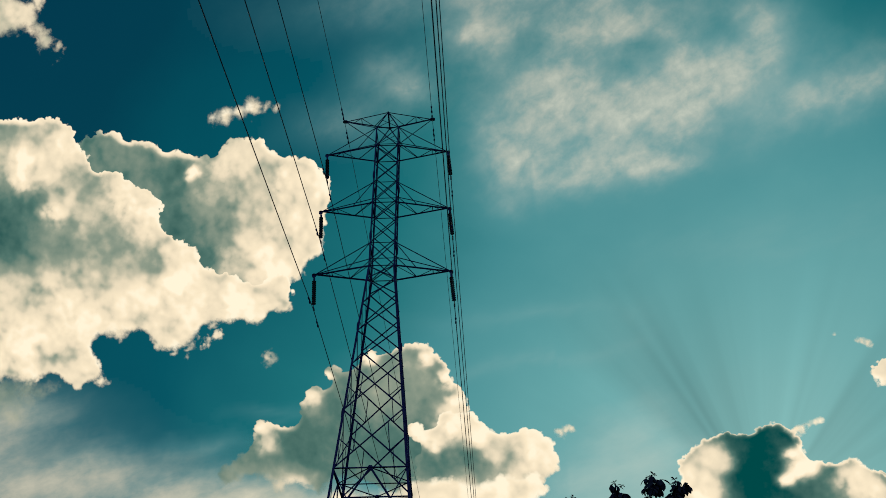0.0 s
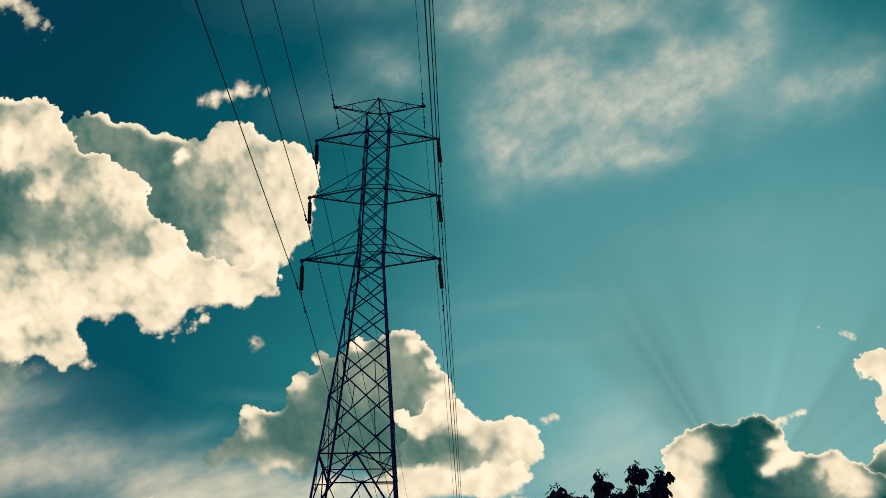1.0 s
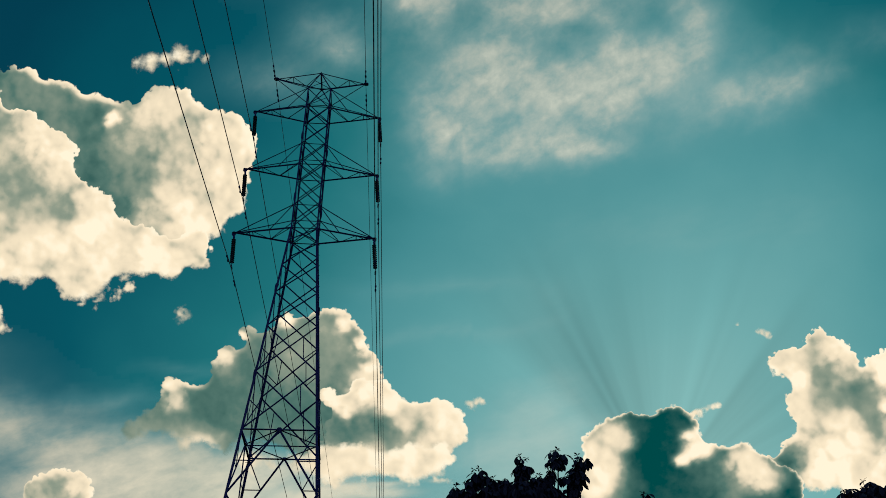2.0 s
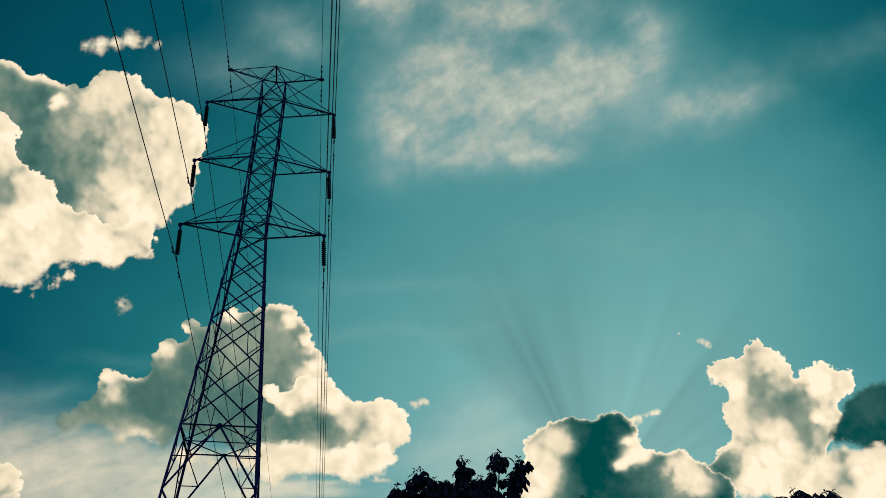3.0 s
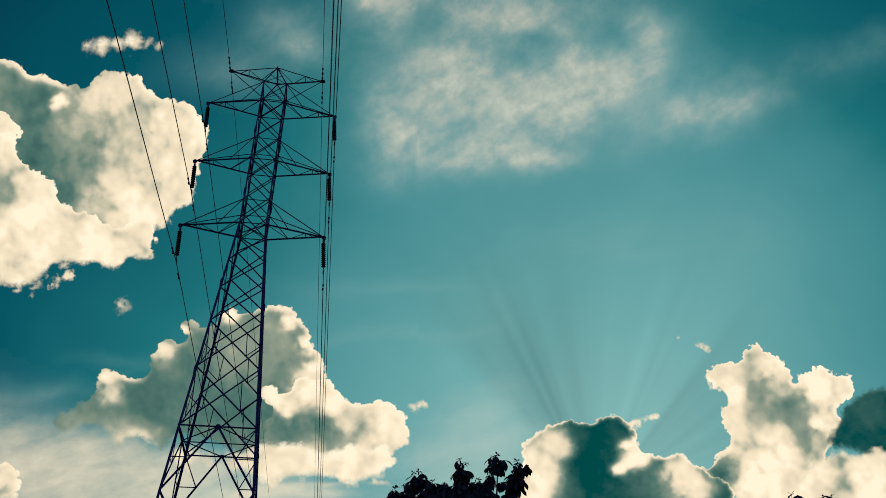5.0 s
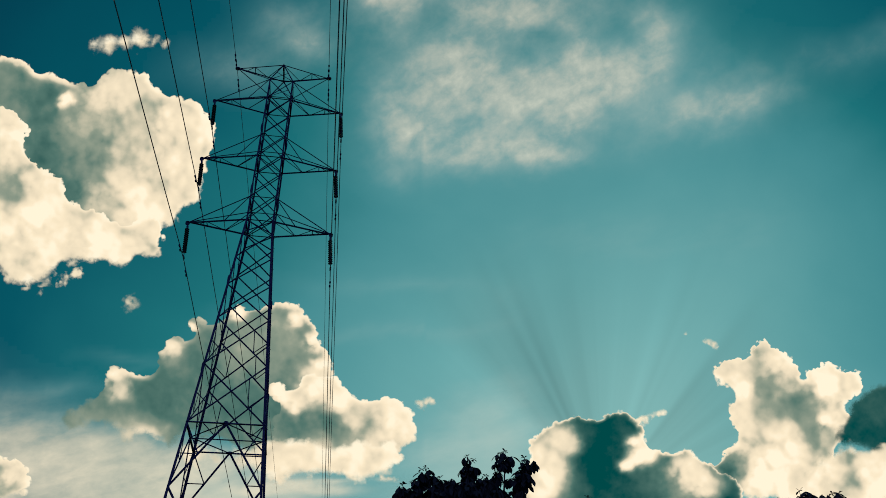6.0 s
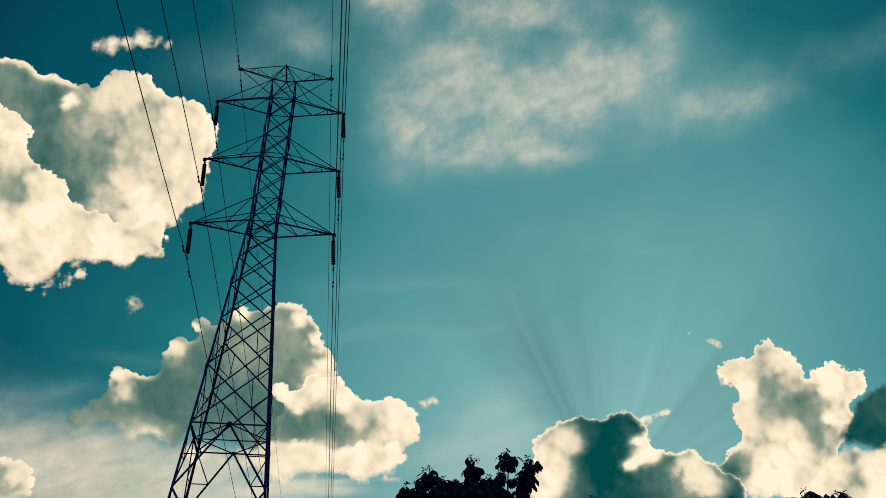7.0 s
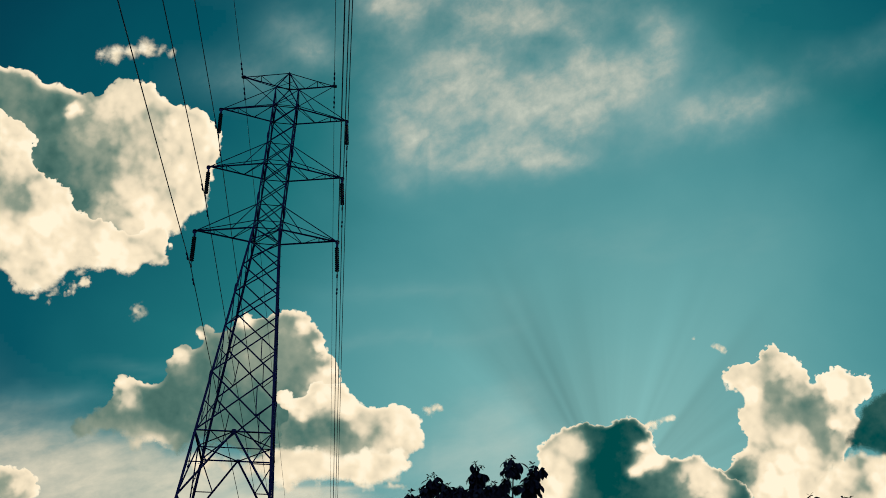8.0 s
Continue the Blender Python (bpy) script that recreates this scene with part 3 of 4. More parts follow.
cloud("tall cream cumulus with dark grey hollows",
      dict(distance=3600,
           puffs=[(21.69, -9.1, 0.78), (22.63, -9.02, 1.1), (23.95, -7.8, 0.74), (25.11, -8.86, 1.07),
                  (25.9, -9.26, 0.7), (24.1, -10.2, 1.56), (26.36, -10.45, 0.62), (23.26, -11.94, 1.06),
                  (22.69, -12.55, 0.61), (24.9, -12.7, 1.97), (27.5, -11.9, 1.4), (29.05, -9.84, 1.15),
                  (30.51, -10.17, 1.03), (28.3, -9.68, 0.62), (24.5, -15.1, 1.97), (27.4, -14.3, 2.26),
                  (22.24, -15.59, 0.9), (23.7, -16.8, 1.64), (29.7, -12.9, 1.4), (27.4, -17.2, 2.46),
                  (20.81, -17.12, 1.22)],
           spots=[(24.49, -9.83, 1.23, 0.6), (25.1, -11.5, 1.56, 0.56), (24.08, -8.61, 0.66, 0.42),
                  (27.4, -11.3, 1.4, 0.7), (27.9, -13.5, 1.23, 0.72), (26.56, -9.84, 0.49, 0.4),
                  (22.04, -15.99, 1.23, 0.85), (23.27, -15.84, 0.98, 0.6), (27, -16.55, 0.74, 0.4),
                  (29.97, -11.39, 0.58, 0.45), (21.69, -9.22, 0.9, 0.02), (23.05, -10.23, 0.65, 0.06),
                  (29.26, -9.64, 0.99, 0.06), (30.93, -10.25, 0.66, 0.12), (29.48, -12.49, 0.66, 0.1),
                  (25.7, -14.5, 1.64, 0.06), (24.5, -16.3, 1.39, 0.06), (22.85, -12.26, 0.82, 0.08),
                  (29.48, -14.33, 1.03, 0.4)], thick=0.2, edge=-0.02, off=0.1, rim=0.5, bump=1.9, ragged=0.18, warp=0.55),
      dict(distance=3450,
           puffs=[(32.81, -11.07, 1.24), (31.64, -11.81, 1.07), (33.4, -11.8, 2.07), (32.2, -12.4, 1.57),
                  (31.23, -13.32, 1.24), (30.31, -13.92, 0.91), (32.81, -14.34, 1.24), (34.9, -14.6, 1.66),
                  (35.7, -12.1, 2.49), (38.7, -12.7, 3.32)],
           spots=[(32.81, -11.48, 1.24, 0.9)], thick=1.0, edge=0.82, off=0.1, relief=0.5, soft=0.6, bump=0.8),
      dict(distance=3300,
           puffs=[(30.52, -15.07, 0.82), (33.23, -15.04, 0.91), (35.75, -15.05, 1.08), (32, -15.8, 1.4),
                  (34.5, -15.9, 1.49), (29.07, -15.75, 1.07), (30.73, -15.56, 1.15), (33.24, -15.65, 1.24),
                  (35.7, -15.6, 1.41), (38.7, -15.6, 1.66), (31.6, -17.6, 2.06), (34.9, -17.8, 2.07),
                  (28.7, -17.6, 1.48)],
           spots=[(31.15, -16.99, 1.07, 0.36), (32.82, -16.39, 0.91, 0.26), (29.49, -15.96, 0.99, 0.14),
                  (33.2, -17.6, 1.65, 0.1)], frays=[(31.6, -14.5, 2.48, 0.3), (34.5, -14.6, 2.48, 0.3), (29.07, -15.14, 1.23, 0.4)], thick=0.22, edge=0.14, off=0.1, soft=0.6))
cloud("ragged cream cloud scrap high in dark sky",
      dict(distance=2700,
           puffs=[(-38.1, 24.4, 1.46), (-36.99, 23.61, 1.18), (-38.47, 22.94, 1), (-35.73, 22.09, 0.9),
                  (-34.73, 21.28, 0.63), (-34.56, 20.59, 0.36), (-35.94, 24.78, 0.91), (-40.6, 25.1, 2.76)],
           spots=[(-38.41, 23.6, 1.1, 0.5), (-36.88, 24.7, 0.91, 0.35), (-36.61, 22.66, 0.54, 0.08),
                  (-39.53, 21.77, 0.64, 0.5)], frays=[(-37.5, 23.2, 4.1, 0.45)], thick=0.36, edge=0.3, off=0.2, soft=0.5, ragged=0.35))
cloud("small torn cream cloud scrap",
      dict(distance=2800,
           puffs=[(-23.12, 14.29, 0.56), (-22.15, 14.32, 0.78), (-21.04, 14.38, 0.9), (-19.93, 14.57, 0.98),
                  (-18.98, 14.4, 0.73), (-18.15, 14.11, 0.51)],
           spots=[(-21.57, 13.9, 0.43, 0.35), (-20.03, 13.99, 0.51, 0.4)], frays=[(-20.9, 14.3, 3.43, 0.3)], thick=0.12, edge=0.25, off=0.1, soft=0.5, ragged=0.2, bump=0.7))
cloud("small rounded cream cloud low over the horizon",
      dict(distance=3300,
           puffs=[(-29.88, -15.47, 0.63), (-29.18, -15.75, 0.79), (-28.51, -16.16, 0.71), (-29.5, -16.86, 1.18),
                  (-31.1, -16.8, 1.58), (-28.32, -17.07, 0.79)],
           spots=[(-29.69, -16.46, 0.79, 0.55), (-28.51, -15.88, 0.63, 0.1)], thick=0.5, edge=0.04, off=0.2))
cloud("tiny elongated sunlit cloud puff",
      dict(distance=2900,
           puffs=[(15.55, -12.36, 0.37), (15.92, -12.28, 0.41), (16.37, -12.16, 0.45), (16.77, -12.04, 0.41),
                  (17.14, -11.96, 0.33), (17.39, -11.92, 0.28)],
           thick=0.1, edge=0.12, off=0.1, bump=0.12, soft=0.25, warp=0.2, step=0.05))
cloud("tiny torn sunlit cloud specks",
      dict(distance=2900,
           puffs=[(19.95, -6.82, 0.2), (20.36, -6.98, 0.33), (20.69, -7.07, 0.31), (20.94, -7.27, 0.2),
                  (18.8, -6.26, 0.2)],
           thick=0.12, edge=0.2, off=0.1, bump=0.4, soft=0.3, ragged=0.2, warp=0.3, step=0.05))
cloud("tiny faint grey cloud fleck",
      dict(distance=2900,
           puffs=[(-20.36, -3.54, 0.34), (-20.54, -4.01, 0.46), (-20.37, -4.4, 0.34), (-20.73, -4.57, 0.29)],
           thick=0.4, edge=0.45, off=0.1, full=0.75, soft=0.7, ragged=0.3, warp=0.5, step=0.05))
cloud("tiny faint cream cloud sliver low in the sky",
      dict(distance=2900,
           puffs=[(-2.93, -16.4, 0.2), (-2.46, -16.36, 0.24), (-1.98, -16.44, 0.2)],
           thick=0.2, edge=0.3, full=0.8, soft=0.3, warp=0.2, step=0.05))
cloud("tiny faint cream cloud fleck",
      dict(distance=2900,
           puffs=[(-0.21, -11.18, 0.28), (0.19, -11.06, 0.36), (0.59, -10.98, 0.28)],
           thick=0.25, edge=0.3, full=0.8, soft=0.5, ragged=0.2, warp=0.3, step=0.05))
cloud("faint torn cloud fleck beside a cumulus",
      dict(distance=2650,
           puffs=[(-24.9, -2.08, 0.26), (-24.31, -1.84, 0.26), (-25.37, -2.36, 0.3), (-23.9, -1.68, 0.13)],
           thick=0.15, edge=0.25, soft=0.4, ragged=0.3, warp=0.5, step=0.05))


# ---- ground ----
def part(name, bm, mat, parent=None, label=""):
    """One mesh object from a bmesh, under a thing or a part."""
    mesh = bpy.data.meshes.new(name)
    bm.to_mesh(mesh)
    bm.free()
    mesh.materials.append(mat)
    ob = new(name, mesh)
    if parent:
        ob.parent = parent
    if label:
        ob["label"] = label
    return ob


def build_ground():
    bm = bmesh.new()
    rings = [0, 6, 14, 25, 40, 60, 90, 140, 220, 400, 800, 1600, 3200, 4900]
    loops = []
    for r in rings[1:]:
        loops.append([bm.verts.new((r * math.cos(a), r * math.sin(a),
                                    -0.15 - 0.12 * noise.noise((r * math.cos(a) / 15, r * math.sin(a) / 15, 0)) if r > 6 else 0.0))
                      for a in (math.tau * k / 64 for k in range(64))])
    bm.faces.new(loops[0])
    for a, b in zip(loops, loops[1:]):
        for k in range(64):
            bm.faces.new((a[k], b[k], b[(k + 1) % 64], a[(k + 1) % 64]))
    bmesh.ops.recalc_face_normals(bm, faces=bm.faces)
    tagged(part("ground", bm, GRASS), "rough green grassland under and around the pylon", "ground", kind="structure")


build_ground()

# ---- the pylon ----
Z1, Z2, Z3, TOP, RING = 42.41, 37.11, 31.91, 45.80, 18.46      # arm levels, earth-wire level, plan-braced ring
ARM, EARTH_ARM, TIE = 4.20, 3.16, 1.81
NECK, RING_HALF = 0.785, 1.842


def half(z):
    """Half the width of the pylon's body at a height."""
    return NECK if z >= Z3 else NECK + (Z3 - z) * (RING_HALF - NECK) / (Z3 - RING)


def corner(sx, sy, z):
    return Vector((sx * half(z), sy * half(z), z))


def angle_bar(a, b, width=0.09, thick=0.012, out=(0, 0, 1)):
    """A rolled-steel angle section from a to b, its heel towards out."""
    a, b = Vector(a), Vector(b)
    along = (b - a).normalized()
    out = Vector(out)
    p = out - along * out.dot(along)
    if p.length < 1e-3:
        p = along.orthogonal()
    p.normalize()
    q = along.cross(p)
    e, f = (p + q).normalized(), (p - q).normalized()
    heel = (e + f) * (-0.25 * width)
    outline = [(0, 0), (width, 0), (width, thick), (thick, thick), (thick, width), (0, width)]
    bm = bmesh.new()
    ends = [[bm.verts.new(end - heel - e * x - f * y) for x, y in outline] for end in (a, b)]
    for k in range(6):
        bm.faces.new((ends[0][k], ends[0][(k + 1) % 6], ends[1][(k + 1) % 6], ends[1][k]))
    bm.faces.new(list(reversed(ends[0])))
    bm.faces.new(ends[1])
    bmesh.ops.recalc_face_normals(bm, faces=bm.faces)
    return bm


def plate(centre, normal, up, width, height, thick=0.016):
    """A gusset plate with cut corners."""
    n, u = Vector(normal).normalized(), Vector(up)
    u = (u - n * u.dot(n)).normalized()
    r = u.cross(n)
    bm = bmesh.new()
    shape = [(-.5, -.25), (-.25, -.5), (.25, -.5), (.5, -.25), (.5, .25), (.25, .5), (-.25, .5), (-.5, .25)]
    sides = [[bm.verts.new(Vector(centre) + r * x * width + u * y * height + n * s * thick / 2) for x, y in shape] for s in (-1, 1)]
    for k in range(8):
        bm.faces.new((sides[0][k], sides[0][(k + 1) % 8], sides[1][(k + 1) % 8], sides[1][k]))
    bm.faces.new(list(reversed(sides[0])))
    bm.faces.new(sides[1])
    bmesh.ops.recalc_face_normals(bm, faces=bm.faces)
    return bm


def join(target, other):
    mesh = bpy.data.meshes.new("joined")
    other.to_mesh(mesh)
    target.from_mesh(mesh)
    bpy.data.meshes.remove(mesh)
    other.free()
    return target


FACES = [((-1, -1), (1, -1)), ((1, -1), (1, 1)), ((1, 1), (-1, 1)), ((-1, 1), (-1, -1))]


def build_pylon():
    pylon = tagged(new("transmission_pylon"), "tall dark steel lattice transmission pylon with three cross-arm levels",
                   "pylon")

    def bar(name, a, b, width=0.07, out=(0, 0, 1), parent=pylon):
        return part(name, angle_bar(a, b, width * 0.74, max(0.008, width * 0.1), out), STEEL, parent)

    # legs: two lengths each, with splice plates and step bolts
    for sx, sy in ((-1, -1), (1, -1), (1, 1), (-1, 1)):
        bm = angle_bar(corner(sx, sy, -0.1), corner(sx, sy, Z3), 0.12, 0.018, (sx, sy, 0))
        join(bm, angle_bar(corner(sx, sy, Z3), corner(sx, sy, Z1 + TIE), 0.085, 0.014, (sx, sy, 0)))
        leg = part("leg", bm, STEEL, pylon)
        for z in (7.0, 13.2, 21.5, 27.2, 34.3, 39.6):
            p = corner(sx, sy, z)
            part("splice_plate", plate(p + Vector((0, sy * 0.012, 0)), (0, sy, 0), (0, 0, 1), 0.13, 0.7, 0.03), STEEL, leg)
    for sx, sy in ((-1, 1), (1, -1)):
        for k in range(104):
            z = 4.0 + k * 0.385
            p = corner(sx, sy, z)
            way = Vector((sx, 0, 0)) if k % 2 else Vector((0, sy, 0))
            part("step_bolt", angle_bar(p - way * 0.03, p + way * 0.15, 0.02, 0.009), STEEL, pylon)

    # upper body: crossed braces in three panels between arm levels
    levels = []
    for low, high in ((Z3, Z2), (Z2, Z1)):
        step = (high - low - TIE) / 2
        levels += [(low, low + TIE), (low + TIE, low + TIE + step), (low + TIE + step, high)]
    levels.append((Z1, Z1 + TIE))
    for low, high in levels:
        for (ax, ay), (bx, by) in FACES:
            out = ((ax + bx) / 2, (ay + by) / 2, 0)
            inset = Vector(out) * -0.03
            bar("brace", corner(ax, ay, low), corner(bx, by, high), 0.07, out)
            bar("brace", corner(bx, by, low) + inset, corner(ax, ay, high) + inset, 0.07, out)
    for z in (Z3, Z3 + TIE, Z2, Z2 + TIE, Z1, Z1 + TIE):
        for (ax, ay), (bx, by) in FACES:
            bar("strut", corner(ax, ay, z), corner(bx, by, z), 0.08 if z in (Z1, Z2, Z3) else 0.065)
    for z in (Z1, Z2, Z3):
        bar("plan_brace", corner(-1, -1, z), corner(1, 1, z), 0.07)
        bar("plan_brace", corner(1, -1, z), corner(-1, 1, z) - Vector((0, 0, 0.05)), 0.07)

    # tapering body: panels grow towards the ring
    cuts = [Z3, 30.9, 29.0, 27.0, 24.7, 21.8, RING]
    for i, (high, low) in enumerate(zip(cuts, cuts[1:])):
        for (ax, ay), (bx, by) in FACES:
            out = ((ax + bx) / 2, (ay + by) / 2, 0)
            inset = Vector(out) * -0.035
            la, lb, ha, hb = corner(ax, ay, low), corner(bx, by, low), corner(ax, ay, high), corner(bx, by, high)
            bar("brace", la, hb, 0.08, out)
            bar("brace", lb + inset, ha + inset, 0.08, out)
            if i >= 4:      # redundant members from mid-leg to the quarter points of the crossing
                wide, narrow = (lb - la).length, (hb - ha).length
                cross = la.lerp(hb, wide / (wide + narrow))
                for foot, head in ((la, ha), (lb, hb)):
                    middle = foot.lerp(head, 0.5)
                    bar("redundant_brace", middle, foot.lerp(cross, 0.5), 0.05, out)
                    bar("redundant_brace", foot.lerp(cross, 0.5), head.lerp(cross, 0.5), 0.045, out)

    # ring with its diamond plan bracing
    mids = []
    for (ax, ay), (bx, by) in FACES:
        a, b = corner(ax, ay, RING), corner(bx, by, RING)
        bar("ring_beam", a, b, 0.11)
        mids.append(a.lerp(b, 0.5))
        out = Vector(((ax + bx) / 2, (ay + by) / 2, 0))
        part("gusset_plate", plate(mids[-1] + out * 0.02, out, (0, 0, 1), 0.24, 0.2), STEEL, pylon)
    for a, b in zip(mids, mids[1:] + mids[:1]):
        bar("plan_brace", a, b, 0.08)
    bar("plan_brace", mids[1] - Vector((0, 0, 0.06)), mids[3] - Vector((0, 0, 0.06)), 0.08)

    # below the ring: inverted V bracing, then crossed panels down to the feet
    knee, shin = 15.15, 7.6
    for k, ((ax, ay), (bx, by)) in enumerate(FACES):
        out = ((ax + bx) / 2, (ay + by) / 2, 0)
        for sx, sy in ((ax, ay), (bx, by)):
            foot, head = corner(sx, sy, knee), corner(sx, sy, RING)
            bar("v_brace", mids[k], foot, 0.10, out)
            bar("redundant_brace", head.lerp(foot, 0.5), mids[k].lerp(foot, 0.5), 0.055, out)
            bar("redundant_brace", head, mids[k].lerp(foot, 0.5), 0.055, out)
        for low, high in ((shin, knee), (0.3, shin)):
            inset = Vector(out) * -0.04
            bar("brace", corner(ax, ay, low), corner(bx, by, high), 0.10, out)
            bar("brace", corner(bx, by, low) + inset, corner(ax, ay, high) + inset, 0.10, out)
        for z in (shin,):
            bar("strut", corner(ax, ay, z), corner(bx, by, z), 0.09)

    # cross-arms: two level chords and two ties to each tip, laced between
    for z in (Z1, Z2, Z3):
        for s in (-1, 1):
            tip = Vector((s * ARM, 0, z))
            bm = plate(tip + Vector((s * 0.03, 0, -0.06)), (0, 1, 0), (0, 0, 1), 0.24, 0.30, 0.05)
            join(bm, plate(tip, (0, 0, 1), (1, 0, 0), 0.18, 0.30, 0.02))
            arm = part("crossarm", bm, STEEL, pylon)
            low = [corner(s, sy, z) for sy in (-1, 1)]
            high = [corner(s, sy, z + TIE) for sy in (-1, 1)]
            for p in low:
                bar("chord", p, tip, 0.125, (0, p.y, 0), arm)
            for p in high:
                bar("tie", p, tip, 0.07, (0, p.y, 0), arm)
            for side in (0, 1):        # side lacing between chord and tie
                l, h = low[side], high[side]
                bar("lacing", l.lerp(tip, 0.38), h, 0.055, (0, l.y, 0), arm)
            # level lacing between the two chords
            marks = [0.0, 0.38, 0.68, 0.84]
            flip = 0
            for a, b in zip(marks, marks[1:]):
                bar("lacing", low[flip].lerp(tip, a), low[1 - flip].lerp(tip, b), 0.055, (0, 0, 1), arm)
                flip = 1 - flip
            bar("lacing", low[0].lerp(tip, 0.68), low[1].lerp(tip, 0.68), 0.05, (0, 0, 1), arm)

    # earth-wire beam: a level diamond over the top of the body
    front, rear = Vector((0, -NECK, TOP)), Vector((0, NECK, TOP))
    bm = plate((0, 0, TOP), (0, 0, 1), (0, 1, 0), 0.11, 2 * NECK + 0.2, 0.05)
    beam = part("earth_wire_beam", bm, STEEL, pylon)
    for s in (-1, 1):
        tip = Vector((s * EARTH_ARM, 0, TOP))
        part("tip_plate", plate(tip, (0, 0, 1), (1, 0, 0), 0.26, 0.34, 0.08), STEEL, beam)
        bar("chord", front, tip, 0.08, (0, -1, 0), beam)
        bar("chord", rear, tip, 0.11, (0, 1, 0), beam)
        flip = 0
        stops = [0.0, 0.35, 0.62, 0.82]
        for a, b in zip(stops, stops[1:]):
            ends = (front, rear)
            bar("lacing", ends[flip].lerp(tip, a), ends[1 - flip].lerp(tip, b), 0.05, (0, 0, 1), beam)
            flip = 1 - flip
        bar("lacing", front.lerp(tip, 0.62), rear.lerp(tip, 0.62), 0.05, (0, 0, 1), beam)
        for sy in (-1, 1):
            node = corner(s, sy, Z1 + TIE)
            middle = front if sy < 0 else rear
            bar("tie", node, tip, 0.065, (0, sy, 0), beam)
            bar("tie", node, middle, 0.08, (0, sy, 0), beam)
            bar("tie", corner(s, sy, Z1 + TIE), corner(-s, sy, Z1 + TIE).lerp(middle, 0.5), 0.05, (0, sy, 0), beam)

    # feet
    for sx, sy in ((-1, -1), (1, -1), (1, 1), (-1, 1)):
        bm = bmesh.new()
        bmesh.ops.create_cone(bm, cap_ends=True, segments=20, radius1=0.55, radius2=0.42, depth=0.7,
                              matrix=Matrix.Translation((*corner(sx, sy, 0).xy, 0.1)))
        part("footing", bm, CONCRETE, pylon, "grey concrete footing")
    return pylon


build_pylon()

# ---- insulator strings ----
SWING, DROP = 0.17, 2.45


def tube(bm, points, radius, sides=6):
    """A round bar along points."""
    last = None
    for k, p in enumerate(points):
        along = (Vector(points[min(k + 1, len(points) - 1)]) - Vector(points[max(k - 1, 0)])).normalized()
        u = along.orthogonal().normalized() if abs(along.z) > 0.9 else along.cross(Vector((0, 0, 1))).normalized()
        v = along.cross(u)
        ring = [bm.verts.new(Vector(p) + (u * math.cos(a) + v * math.sin(a)) * radius) for a in (math.tau * i / sides for i in range(sides))]
        if last:
            for i in range(sides):
                bm.faces.new((last[i], last[(i + 1) % sides], ring[(i + 1) % sides], ring[i]))
        else:
            bm.faces.new(list(reversed(ring)))
        last = ring
    bm.faces.new(last)
    return bm


def turned(bm, profile, sides=14):
    """A body of revolution about z from (radius, height) pairs."""
    rings = [[bm.verts.new((r * math.cos(a), r * math.sin(a), z)) for a in (math.tau * i / sides for i in range(sides))] for r, z in profile]
    for a, b in zip(rings, rings[1:]):
        for i in range(sides):
            bm.faces.new((a[i], a[(i + 1) % sides], b[(i + 1) % sides], b[i]))
    bm.faces.new(list(reversed(rings[0])))
    bm.faces.new(rings[-1])
    bmesh.ops.recalc_face_normals(bm, faces=bm.faces)
    return bm


def build_string():
    """A suspension string hanging from its origin down -z."""
    string = tagged(new("insulator_string"), "hanging string of dark ribbed porcelain insulator discs under a cross-arm",
                    "insulator", "insulator strings")
    bm = tube(bmesh.new(), [(0, 0, -0.02), (0, 0, -0.30)], 0.025, 8)
    join(bm, plate((0, 0, -0.18), (0, 1, 0), (0, 0, 1), 0.12, 0.22, 0.05))
    part("shackle", bm, STEEL, string)
    disc = None
    for k in range(12):
        z = -0.36 - k * 0.15
        if disc is None:
            bm = turned(bmesh.new(), [(0.04, 0.07), (0.045, 0.03), (0.09, 0.012), (0.128, -0.008), (0.136, -0.018),
                                      (0.11, -0.016), (0.06, -0.008), (0.03, -0.075)])
            disc = part("disc", bm, GLASS_DISC, string)
            disc.location.z = z
        else:
            ob = new("disc", disc.data)
            ob.parent, ob.location = string, (0, 0, z)
    bm = tube(bmesh.new(), [(0, 0, -2.1), (0, 0, -2.36)], 0.022, 8)
    join(bm, tube(bmesh.new(), [(0, -0.16, -2.42), (0, 0, -2.36), (0, 0.16, -2.42)], 0.05, 8))
    part("suspension_clamp", bm, STEEL, string)
    return string


lean = math.degrees(math.asin(SWING / DROP))
string = build_string()
string.matrix_basis = pose(-ARM, 0, Z1 - 0.16, 0, -lean, 0)
for x, z in ((-ARM, Z2), (-ARM, Z3), (ARM, Z1), (ARM, Z2), (ARM, Z3)):
    copy_thing(string, pose(x, 0, z - 0.16, 0, -lean, 0))

# ---- wires ----
NEAR_SIDE, FAR_SIDE = -0.0242, 0.0363      # sideways drift for each metre towards and past the pylon


